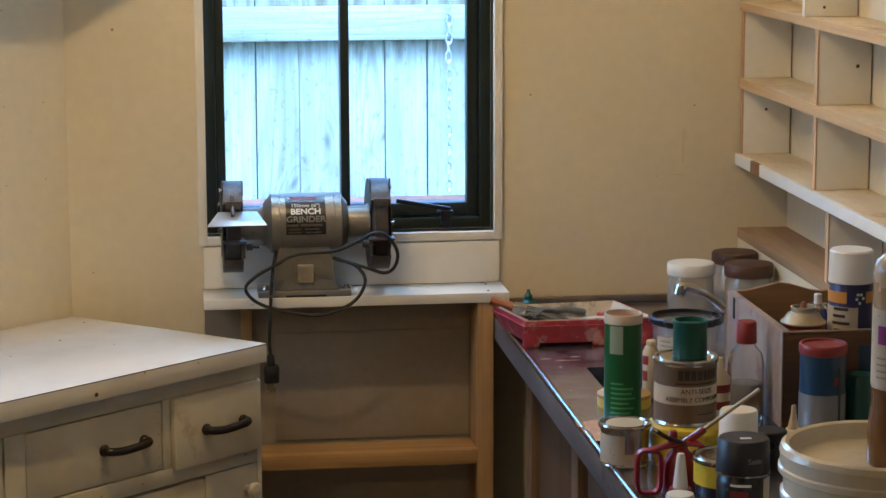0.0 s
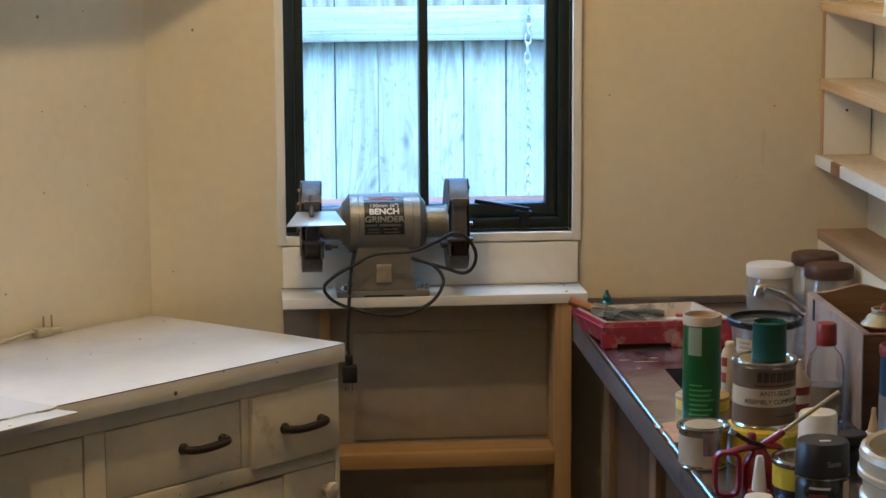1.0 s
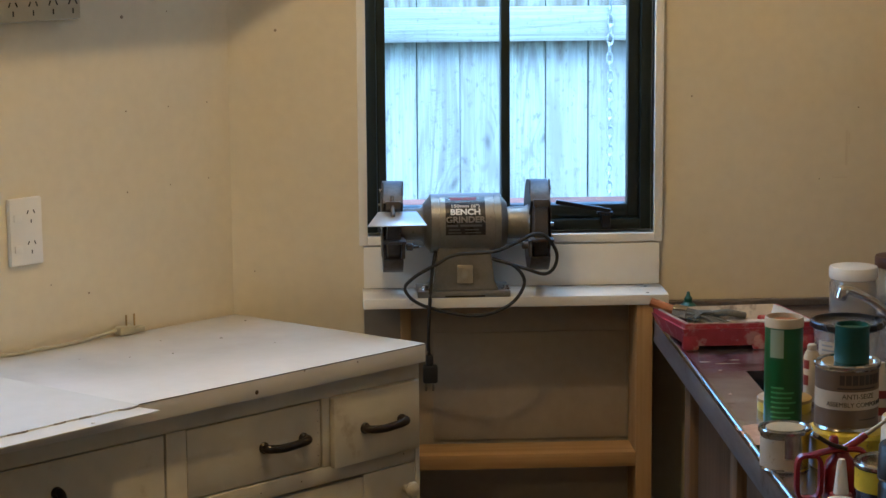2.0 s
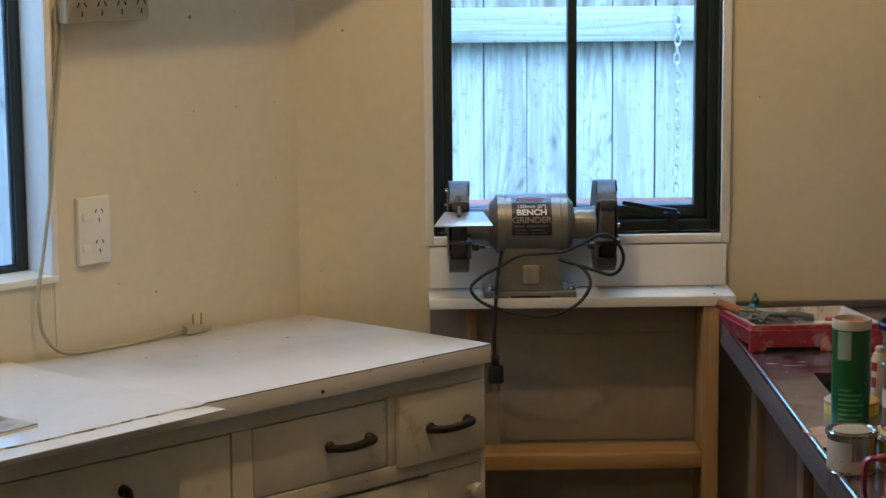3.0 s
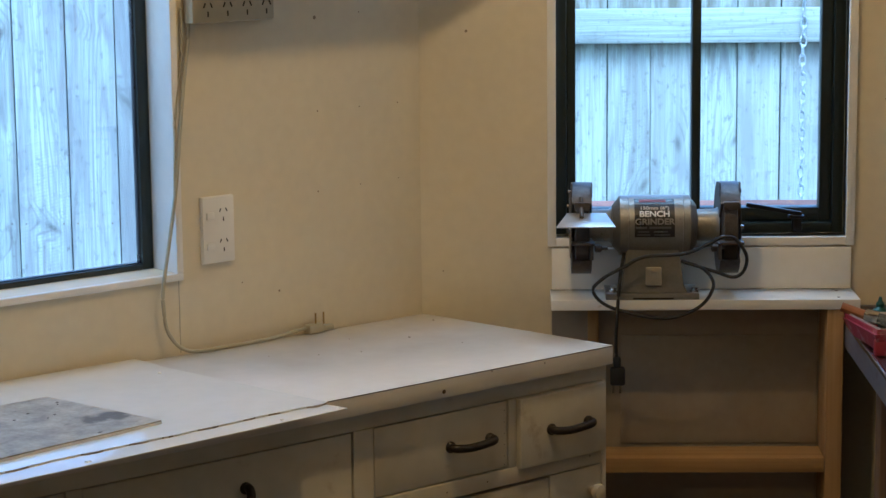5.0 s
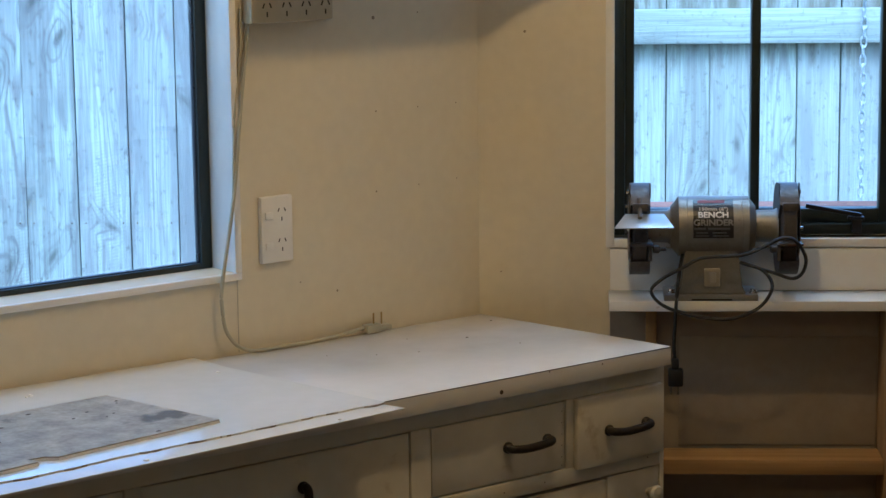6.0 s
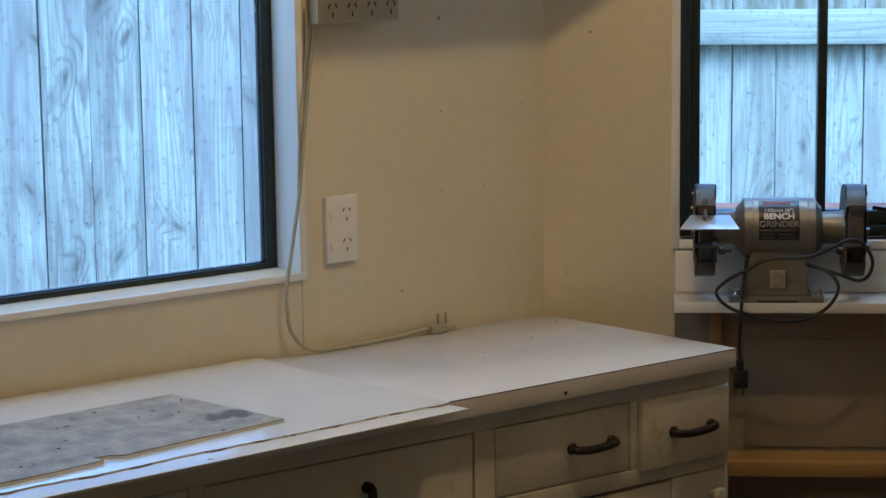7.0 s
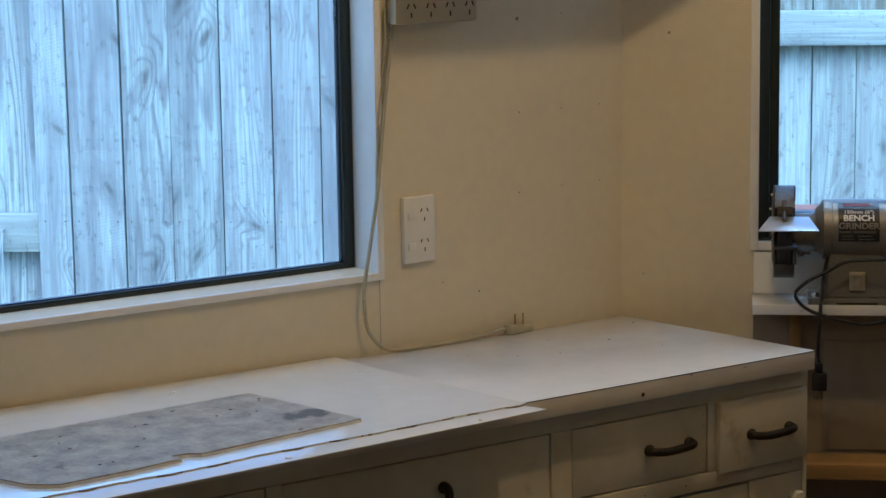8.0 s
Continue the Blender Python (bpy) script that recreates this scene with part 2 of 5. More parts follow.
# floor stays out of view, kept dark to bounce little light
M["floor"] = mat("floor_concrete", (0.26, 0.23, 0.19), (0.17, 0.15, 0.12), rough=0.7, scale=3, fine=40)
M["cabinet"] = mat("cabinet_cream_paint", (0.69, 0.65, 0.53), (0.58, 0.54, 0.43), rough=0.5, scale=5, fine=30, bump=0.12, spot=(0.43, 0.37, 0.26), spot_amount=0.22, spot_scale=8)
M["worktop"] = mat("worktop_painted_white", (0.79, 0.76, 0.70), (0.73, 0.70, 0.63), rough=0.19, scale=5, fine=34, bump=0.04)
M["sheet"] = mat("hardboard_sheet_white", (0.79, 0.77, 0.71), (0.72, 0.70, 0.63), rough=0.13, scale=4, fine=30, bump=0.01, spec=0.9, coat=0.25)
M["slab"] = stained_mat("grey_stone_vinyl")
M["frame"] = mat("dark_green_frame", (0.022, 0.030, 0.026), (0.015, 0.021, 0.018), rough=0.36, scale=8, bump=0.05)
M["glass"] = glass_mat("window_glass", (0.93, 1.0, 0.985))
M["pine"] = plank_mat("pine_timber", (0.47, 0.30, 0.115), (0.33, 0.195, 0.068), axis=0, vary=0.1)
M["pine_up"] = plank_mat("pine_timber_upright", (0.45, 0.285, 0.11), (0.31, 0.18, 0.063), axis=2, vary=0.1)
M["pine_y"] = mat("worn_cream_shelf_board", (0.74, 0.63, 0.42), (0.60, 0.47, 0.28), rough=0.6, scale=9, fine=50, bump=0.12, stretch=(3, 1, 1), spot=(0.45, 0.27, 0.10), spot_amount=0.3, spot_scale=12)
M["lipping"] = plank_mat("tan_pine_lipping", (0.61, 0.43, 0.21), (0.48, 0.31, 0.135), axis=1, vary=0.08)
M["lip_up"] = plank_mat("pale_pine_lipping", (0.60, 0.42, 0.24), (0.48, 0.30, 0.15), axis=2, vary=0.08)
# panel brown, darkened to carry the shade under the window ledge
M["hardboard"] = mat("ledge_shade_brown", (0.40, 0.35, 0.27), (0.33, 0.285, 0.215), rough=0.7, scale=4, fine=60, bump=0.1)
M["bottleclear"] = glass_mat("clear_bottle", (0.95, 0.92, 0.85), 0.03, 1.2)
M["brown"] = plank_mat("brown_stained_wood", (0.135, 0.075, 0.034), (0.07, 0.036, 0.016), axis=2, vary=0.12)
M["boxwood"] = plank_mat("box_wood", (0.27, 0.155, 0.068), (0.17, 0.09, 0.036), axis=0, vary=0.1)
M["fence"] = paling_mat("weathered_paling", (0.485, 0.565, 0.52), (0.195, 0.207, 0.208), (0.06, 0.06, 0.055), 0.2)
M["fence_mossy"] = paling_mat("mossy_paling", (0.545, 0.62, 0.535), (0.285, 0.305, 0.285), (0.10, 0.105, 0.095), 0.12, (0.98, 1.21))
M["fence_rail"] = paling_mat("weathered_rail", (0.462, 0.524, 0.462), (0.293, 0.323, 0.293), (0.123, 0.131, 0.115), 0.08, None, 0)
M["steel"] = mat("stained_steel", (0.56, 0.54, 0.60), (0.33, 0.28, 0.31), rough=0.20, metal=0.9, scale=9, fine=34, bump=0.16, spot=(0.095, 0.036, 0.040), spot_amount=0.44, spot_scale=11)
M["bright_steel"] = mat("brushed_steel_edge", (0.62, 0.60, 0.58), (0.45, 0.43, 0.42), rough=0.18, metal=1.0, scale=9, fine=120, bump=0.06)
M["dull_steel"] = mat("dull_grimy_steel", (0.28, 0.26, 0.245), (0.15, 0.13, 0.12), rough=0.42, metal=0.75, scale=7, fine=60, bump=0.12, stretch=(1, 0.4, 2), spot=(0.10, 0.06, 0.045), spot_amount=0.25, spot_scale=10)
M["chrome"] = mat("chrome", (0.75, 0.74, 0.72), rough=0.12, metal=1.0, bump=0.0)
M["tin"] = mat("tinplate", (0.60, 0.58, 0.53), (0.42, 0.39, 0.34), rough=0.17, metal=1.0, scale=20, bump=0.08)
M["grinder"] = mat("grey_hammered_enamel", (0.275, 0.262, 0.23), (0.205, 0.195, 0.17), rough=0.37, metal=0.4, scale=10, fine=180, bump=0.25, spot=(0.10, 0.085, 0.065), spot_amount=0.06, spot_scale=22)
M["guard"] = mat("grinder_guard_steel", (0.12, 0.105, 0.092), (0.055, 0.046, 0.04), rough=0.45, metal=0.45, scale=30, fine=120, bump=0.2, spot=(0.10, 0.048, 0.028), spot_amount=0.25, spot_scale=25)
M["wheel"] = mat("abrasive_wheel", (0.085, 0.072, 0.060), (0.05, 0.042, 0.036), rough=0.95, scale=40, fine=300, bump=0.6)
M["shield"] = mat("eye_shield_metal", (0.55, 0.55, 0.55), (0.45, 0.45, 0.45), rough=0.3, metal=0.5, scale=12)
M["black"] = mat("black_rubber", (0.018, 0.018, 0.018), (0.012, 0.012, 0.012), rough=0.5, scale=20, bump=0.05)
M["blackgloss"] = mat("black_gloss_plastic", (0.014, 0.014, 0.018), rough=0.28, scale=20, bump=0.03)
M["handle"] = mat("worn_bronze_handle", (0.035, 0.028, 0.024), (0.02, 0.016, 0.014), rough=0.35, metal=0.35, scale=30, fine=150, bump=0.2)
M["plastic"] = mat("white_plastic", (0.78, 0.76, 0.70), (0.74, 0.72, 0.66), rough=0.3, scale=8, bump=0.02)
M["cream"] = mat("cream_plastic", (0.70, 0.66, 0.54), (0.63, 0.59, 0.47), rough=0.35, scale=10, bump=0.05)
M["switch"] = mat("yellowed_switch_plastic", (0.40, 0.36, 0.27), (0.33, 0.29, 0.21), rough=0.4, scale=30, bump=0.05, spot=(0.16, 0.13, 0.09), spot_amount=0.2, spot_scale=60)
# near-black colour standing in for the shade inside slots and recesses
M["dark"] = mat("gap_shade_black", (0.02, 0.018, 0.015), rough=0.9, bump=0)
M["red"] = mat("red_plastic", (0.36, 0.034, 0.05), (0.25, 0.02, 0.032), rough=0.42, scale=16, fine=60, bump=0.15, spot=(0.42, 0.23, 0.20), spot_amount=0.55, spot_scale=34)
M["redpaint"] = mat("red_enamel", (0.26, 0.012, 0.02), (0.17, 0.008, 0.014), rough=0.3, scale=18, bump=0.1)
M["redcap"] = mat("red_cap_plastic", (0.225, 0.024, 0.018), rough=0.4, scale=20, bump=0.05)
M["traywhite"] = mat("tray_dried_paint", (0.66, 0.60, 0.50), (0.44, 0.38, 0.30), rough=0.6, scale=14, fine=50, bump=0.4, spot=(0.30, 0.24, 0.20), spot_amount=0.35, spot_scale=18)
M["orange"] = mat("orange_brush_handle", (0.32, 0.12, 0.035), (0.22, 0.075, 0.02), rough=0.4, scale=20)
M["bristle"] = mat("brush_bristle", (0.20, 0.20, 0.17), (0.10, 0.10, 0.09), rough=0.9, scale=20, fine=300, stretch=(1, 1, 0.1))
M["green"] = mat("green_can_paint", (0.016, 0.105, 0.022), (0.012, 0.085, 0.016), rough=0.35, scale=12, bump=0.03)
M["teal"] = mat("teal_cap_plastic", (0.010, 0.080, 0.064), (0.008, 0.066, 0.052), rough=0.4, scale=20, bump=0.06)
M["yellow"] = mat("yellow_tin_paint", (0.72, 0.56, 0.015), (0.62, 0.47, 0.012), rough=0.38, scale=16, bump=0.05, spot=(0.25, 0.16, 0.05), spot_amount=0.12, spot_scale=24)
M["ochre"] = mat("ochre_stained_lid", (0.46, 0.30, 0.06), (0.34, 0.21, 0.04), rough=0.45, scale=20, bump=0.1)
M["taupe"] = mat("taupe_label", (0.155, 0.104, 0.060), (0.125, 0.083, 0.048), rough=0.45, scale=16, bump=0.04)
M["pale"] = mat("pale_label", (0.58, 0.51, 0.38), (0.47, 0.40, 0.28), rough=0.5, scale=16, bump=0.04, spot=(0.33, 0.25, 0.15), spot_amount=0.14, spot_scale=70)
M["darkink"] = mat("dark_ink", (0.035, 0.028, 0.024), rough=0.55, bump=0)
M["whiteink"] = mat("white_ink", (0.80, 0.80, 0.78), rough=0.5, bump=0)
M["paleink"] = mat("pale_print_ink", (0.55, 0.54, 0.50), rough=0.5, bump=0)
M["dimink"] = mat("dim_print_ink", (0.11, 0.11, 0.105), rough=0.5, bump=0)
M["dullred"] = mat("dull_red_print", (0.22, 0.03, 0.035), rough=0.5, bump=0)
M["greyink"] = mat("grey_ink", (0.30, 0.30, 0.29), rough=0.5, bump=0)
M["blue"] = mat("blue_can_paint", (0.012, 0.045, 0.10), (0.010, 0.036, 0.08), rough=0.35, scale=14, bump=0.03)
M["navy"] = mat("navy_label", (0.02, 0.02, 0.09), rough=0.4, scale=14, bump=0.03)
M["silverlabel"] = mat("silver_label", (0.27, 0.265, 0.25), rough=0.4, metal=0.4, scale=14, bump=0.03)
M["brownlid"] = mat("brown_lid_plastic", (0.085, 0.04, 0.025), (0.065, 0.03, 0.018), rough=0.42, scale=18, bump=0.06)
M["clear"] = mat("clear_plastic", (0.92, 0.90, 0.85), (0.86, 0.84, 0.78), rough=0.10, trans=0.88, scale=8, bump=0.03)
M["amber"] = mat("amber_liquid_plastic", (0.24, 0.115, 0.03), (0.19, 0.085, 0.022), rough=0.22, trans=0.3, scale=8, bump=0.03)
M["bottleplastic"] = mat("tan_bottle_plastic", (0.55, 0.40, 0.22), (0.48, 0.34, 0.18), rough=0.28, trans=0.2, scale=8, bump=0.03)
M["pail"] = mat("white_pail_plastic", (0.66, 0.61, 0.48), (0.57, 0.51, 0.38), rough=0.17, scale=7, bump=0.03, spot=(0.36, 0.27, 0.16), spot_amount=0.1, spot_scale=13)
M["dulltin"] = mat("dull_tin_dome", (0.38, 0.34, 0.25), (0.28, 0.245, 0.175), rough=0.45, metal=0.4, scale=24, bump=0.08)
M["magenta"] = mat("magenta_ink", (0.26, 0.03, 0.22), rough=0.5, bump=0)
M["scrap"] = mat("brown_paper_scrap", (0.50, 0.33, 0.22), (0.38, 0.24, 0.15), rough=0.9, scale=30, bump=0.4)
M["ground"] = mat("gravel_ground", (0.22, 0.20, 0.17), (0.12, 0.11, 0.09), rough=0.95, scale=4, fine=60, bump=0.8)
M["brick"] = mat("red_brick_edging", (0.33, 0.17, 0.12), (0.20, 0.10, 0.075), rough=0.9, scale=12, bump=0.5, spot=(0.35, 0.33, 0.30), spot_amount=0.35, spot_scale=20, vary=0.2)
M["hole"] = mat("filled_nail_hole", (0.30, 0.24, 0.16), rough=0.8, bump=0)
M["boxdark"] = plank_mat("dark_box_front", (0.12, 0.066, 0.034), (0.07, 0.037, 0.018), axis=0, vary=0.05)
M["stain"] = mat("dried_drip", (0.62, 0.545, 0.385), (0.645, 0.575, 0.415), rough=0.5, scale=40, bump=0)
M["joint"] = mat("wall_joint", (0.40, 0.36, 0.27), rough=0.7, bump=0)
M["hedge"] = mat("dark_hedge", (0.035, 0.05, 0.02), (0.008, 0.012, 0.006), rough=0.9, scale=14, fine=70, bump=1.0)
M["nailrust"] = mat("rusty_nail", (0.09, 0.06, 0.04), rough=0.7, bump=0)
M["chainzinc"] = mat("galvanised_chain", (0.55, 0.60, 0.62), (0.42, 0.46, 0.48), rough=0.5, metal=0.5, scale=30)


# assumed timber for unseen walls, its tone sets the bounce light
M["bounce_wall"] = plank_mat("unseen_bounce_timber", (0.33, 0.26, 0.19), (0.22, 0.17, 0.12), axis=2, vary=0.05)
M["brown_light"] = plank_mat("pale_brown_wood", (0.185, 0.108, 0.05), (0.11, 0.062, 0.028), axis=2, vary=0.1)
M["shelfbrown"] = plank_mat("tan_shelf_board", (0.38, 0.26, 0.135), (0.28, 0.18, 0.09), axis=1, vary=0.05)
M["whitewash"] = mat("whitewashed_wood", (0.33, 0.27, 0.23), (0.21, 0.16, 0.13), rough=0.7, scale=9, fine=50, bump=0.2, spot=(0.20, 0.13, 0.13), spot_amount=0.3, spot_scale=12)
M["orange_print"] = mat("orange_print", (0.55, 0.25, 0.03), rough=0.45, bump=0)
M["brass"] = mat("dull_brass", (0.42, 0.30, 0.12), (0.32, 0.22, 0.08), rough=0.35, metal=0.9, scale=30, bump=0)
M["fibre"] = mat("torn_hardboard_fibre", (0.55, 0.48, 0.38), (0.15, 0.105, 0.065), rough=0.95, scale=30, fine=200, bump=0.5)
M["leadpvc"] = mat("aged_cream_pvc", (0.44, 0.41, 0.29), (0.37, 0.34, 0.23), rough=0.4, scale=14, bump=0.03)
M["aged"] = mat("aged_cream_bakelite", (0.46, 0.41, 0.28), (0.40, 0.35, 0.23), rough=0.35, scale=10, bump=0.03)
M["blackcap"] = mat("matt_black_cap", (0.013, 0.014, 0.021), (0.010, 0.011, 0.016), rough=0.42, scale=20, bump=0.05)


# ---- mesh helpers ----
def box(bm, x0, y0, z0, x1, y1, z1, bevel=0.0, seg=2):
    c = Matrix.Translation(((x0 + x1) / 2, (y0 + y1) / 2, (z0 + z1) / 2)) @ Matrix.Diagonal((abs(x1 - x0), abs(y1 - y0), abs(z1 - z0), 1))
    made = bmesh.ops.create_cube(bm, size=1, matrix=c)["verts"]
    if bevel:
        edges = list({e for v in made for e in v.link_edges})
        bmesh.ops.bevel(bm, geom=edges, offset=bevel, segments=seg, affect='EDGES', profile=0.5)
    return bm


def boxes(*rows, bevel=0.0, seg=2):
    bm = bmesh.new()
    for r in rows:
        b = bmesh.new()
        box(b, *r, bevel=bevel, seg=seg)
        me = bpy.data.meshes.new("tmp")
        b.to_mesh(me)
        b.free()
        bm.from_mesh(me)
        bpy.data.meshes.remove(me)
    return bm


def lathe(profile, seg=40, x=0, y=0, z=0, axis='Z', ring_only=False):
    """Turned solid from (radius, height) pairs, closed at both ends, or a ring whose profile closes on itself."""
    bm = bmesh.new()
    rings = []
    for r, h in profile:
        ring = []
        for i in range(seg):
            a = 2 * math.pi * i / seg
            p = (r * math.cos(a), r * math.sin(a), h)
            if axis == 'X':
                p = (h, r * math.cos(a), r * math.sin(a))
            ring.append(bm.verts.new((p[0] + x, p[1] + y, p[2] + z)))
        rings.append(ring)
    for a, b in zip(rings, rings[1:] + (rings[:1] if ring_only else [])):
        for i in range(seg):
            bm.faces.new((a[i], a[(i + 1) % seg], b[(i + 1) % seg], b[i]))
    if not ring_only:
        bm.faces.new(rings[0][::-1])
        bm.faces.new(rings[-1])
    bmesh.ops.recalc_face_normals(bm, faces=bm.faces)
    return bm


def smooth_path(points, n=10):
    pts = [Vector(p) for p in points]
    pts = [pts[0] * 2 - pts[1]] + pts + [pts[-1] * 2 - pts[-2]]
    out = []
    for i in range(1, len(pts) - 2):
        p0, p1, p2, p3 = pts[i - 1:i + 3]
        for k in range(n):
            t = k / n
            out.append(0.5 * ((2 * p1) + (p2 - p0) * t + (2 * p0 - 5 * p1 + 4 * p2 - p3) * t * t + (3 * p1 - p0 - 3 * p2 + p3) * t ** 3))
    out.append(pts[-2])
    return out


def tube(points, r, seg=10, n=10, smooth=True, closed=False, flat=1.0):
    path = smooth_path(points, n) if smooth else [Vector(p) for p in points]
    bm = bmesh.new()
    rings, up = [], Vector((0, 0, 1))
    for i, p in enumerate(path):
        if closed:
            d = (path[(i + 1) % len(path)] - path[i - 1]).normalized()
        else:
            d = (path[min(i + 1, len(path) - 1)] - path[max(i - 1, 0)]).normalized()
        side = d.cross(up)
        if side.length < 0.1:
            side = d.cross(Vector((0, 1, 0)))
        side.normalize()
        nrm = side.cross(d)
        rings.append([bm.verts.new(p + side * (r * flat * math.cos(2 * math.pi * k / seg)) + nrm * (r * math.sin(2 * math.pi * k / seg))) for k in range(seg)])
    pairs = list(zip(rings, rings[1:])) + ([(rings[-1], rings[0])] if closed else [])
    for a, b in pairs:
        for k in range(seg):
            bm.faces.new((a[k], a[(k + 1) % seg], b[(k + 1) % seg], b[k]))
    if not closed:
        bm.faces.new(rings[0][::-1])
        bm.faces.new(rings[-1])
    bmesh.ops.recalc_face_normals(bm, faces=bm.faces)
    return bm


def strap(points, thick, wide):
    """Flat metal strip bent round a closed loop in the x-z plane."""
    path = [Vector(p) for p in points]
    bm = bmesh.new()
    rings = []
    for i, p in enumerate(path):
        d = (path[(i + 1) % len(path)] - path[i - 1]).normalized()
        nrm = Vector((-d.z, 0, d.x)) * (thick / 2)
        w = Vector((0, wide / 2, 0))
        rings.append([bm.verts.new(p + nrm - w), bm.verts.new(p + nrm + w), bm.verts.new(p - nrm + w), bm.verts.new(p - nrm - w)])
    for a, b in zip(rings, rings[1:] + rings[:1]):
        for k in range(4):
            bm.faces.new((a[k], a[(k + 1) % 4], b[(k + 1) % 4], b[k]))
    bmesh.ops.recalc_face_normals(bm, faces=bm.faces)
    return bm


def strands(length, wide, high, count, seed):
    """Bundle of stiff clogged bristles fanning out along x."""
    rn = random.Random(seed)
    bm = bmesh.new()
    for _ in range(count):
        y, z = rn.uniform(-wide, wide), rn.uniform(-high, high)
        e = Vector((length * rn.uniform(0.7, 1.0), y * 1.35 + rn.uniform(-0.004, 0.004), z - 0.010 + rn.uniform(-0.004, 0.003)))
        b = tube([(0, y, z), (length * 0.45, y * 1.1, z - 0.001), e], rn.uniform(0.0012, 0.0024), seg=5, n=3)
        me = bpy.data.meshes.new("tmp")
        b.to_mesh(me)
        b.free()
        bm.from_mesh(me)
        bpy.data.meshes.remove(me)
    return bm


def prism(outline, z0, z1, bevel=0.0):
    """Upright prism over a plan outline."""
    bm = bmesh.new()
    lo = [bm.verts.new((x, y, z0)) for x, y in outline]
    hi = [bm.verts.new((x, y, z1)) for x, y in outline]
    n = len(outline)
    bm.faces.new(lo[::-1])
    bm.faces.new(hi)
    for i in range(n):
        bm.faces.new((lo[i], lo[(i + 1) % n], hi[(i + 1) % n], hi[i]))
    bmesh.ops.recalc_face_normals(bm, faces=bm.faces)
    if bevel:
        bmesh.ops.bevel(bm, geom=list(bm.edges), offset=bevel, segments=2, affect='EDGES', profile=0.5)
    return bm


def mesh_of(name, bm, material, angle=35):
    me = bpy.data.meshes.new(name)
    bm.to_mesh(me)
    bm.free()
    me.materials.append(material)
    me.polygons.foreach_set("use_smooth", [True] * len(me.polygons))
    me.set_sharp_from_angle(angle=radians(angle))
    return me


def part(name, bm, material, parent, label="", m=None):
    ob = new(name, mesh_of(name, bm, material))
    ob.parent = parent
    if m is not None:
        ob.matrix_basis = m
    return tagged(ob, label)


def thing(name, m, label, category, group="", kind=""):
    ob = new(name)
    ob.matrix_basis = m
    ob.empty_display_size = 0.05
    return tagged(ob, label, category, group, kind)


def structure(name, bm, material, label="", m=None):
    ob = new(name, mesh_of(name, bm, material))
    if m is not None:
        ob.matrix_basis = m
    return tagged(ob, label, "", "", "structure")


def words(text, size, material, parent, m, radius=0.0, name="lettering", squeeze=1.0, bold=0.0):
    """Raised lettering in the built-in font; radius wraps it round an upright cylinder, the front being -y."""
    cu = bpy.data.curves.new("words", 'FONT')
    cu.body, cu.size, cu.align_x, cu.align_y = text, size, 'CENTER', 'CENTER'
    cu.extrude, cu.offset = 0.0003, size * bold
    tmp = new("words_tmp", cu)
    bpy.context.view_layer.update()
    me = bpy.data.meshes.new_from_object(tmp.evaluated_get(bpy.context.evaluated_depsgraph_get()))
    bpy.data.objects.remove(tmp)
    for v in me.vertices:
        x, y, z = v.co.x * squeeze, v.co.y, v.co.z
        if radius:
            v.co = ((radius + z) * math.sin(x / radius), -(radius + z) * math.cos(x / radius), y)
        else:
            v.co = (x, -z, y)
    me.materials.clear()
    me.materials.append(material)
    me.name = name
    ob = new(name, me)
    ob.parent = parent
    ob.matrix_basis = m
    return ob


def band(r, z0, z1, a0=-180, a1=180, seg=40, t=0.0006):
    """A label: a thin curved sheet on an upright cylinder between two angles, 0 facing -y."""
    bm = bmesh.new()
    full = a1 - a0 >= 359.9
    rows = []
    n = seg if full else seg + 1
    for i in range(n):
        a = radians(a0 + (a1 - a0) * i / seg)
        s, c = math.sin(a), -math.cos(a)
        rows.append([bm.verts.new(((r + d) * s, (r + d) * c, z)) for d, z in ((0, z0), (t, z0), (t, z1), (0, z1))])
    for i in range(n if full else n - 1):
        a, b = rows[i], rows[(i + 1) % n]
        for k in range(4):
            bm.faces.new((a[k], b[k], b[(k + 1) % 4], a[(k + 1) % 4]))
    if not full:
        bm.faces.new(rows[0])
        bm.faces.new(rows[-1][::-1])
    bmesh.ops.recalc_face_normals(bm, faces=bm.faces)
    return bm


# ---- the room ----
D = 4.2                                   # window wall
TURN_LEFT = 41.4                          # the side wall stands askew to the window wall
LEFT = pose(-0.171, D, 0, 0, 0, TURN_LEFT)  # x along the side wall up to the corner, y into the wall
HIGH = 2.42


def wall_with_opening(x0, x1, y0, y1, z1, ox0, ox1, oz0, oz1):
    return boxes((x0, y0, 0, ox0, y1, z1), (ox1, y0, 0, x1, y1, z1), (ox0, y0, 0, ox1, y1, oz0), (ox0, y0, oz1, ox1, y1, z1))


wall_north = structure("wall_north", wall_with_opening(-0.30, 1.32, D, D + 0.12, HIGH, 0.083, 0.624, 1.043, 2.05), M["wall"], "cream painted window wall with small nail holes")
wall_west = structure("wall_west", wall_with_opening(-3.3, 0.0, 0.0, 0.12, HIGH, -1.95, -0.55, 1.044, 2.05), M["wall"], "cream painted side wall with a window", LEFT)
structure("wall_east", boxes((1.2, -1.3, 0, 1.32, D, HIGH)), M["wall"], "cream painted wall behind the shelves")
# these two walls are never in view; their dark finish deepens the shadows
structure("wall_south", boxes((-2.8, -1.42, 0, 1.32, -1.3, HIGH)), M["bounce_wall"], "assumed wall out of view, dark to limit bounce light")
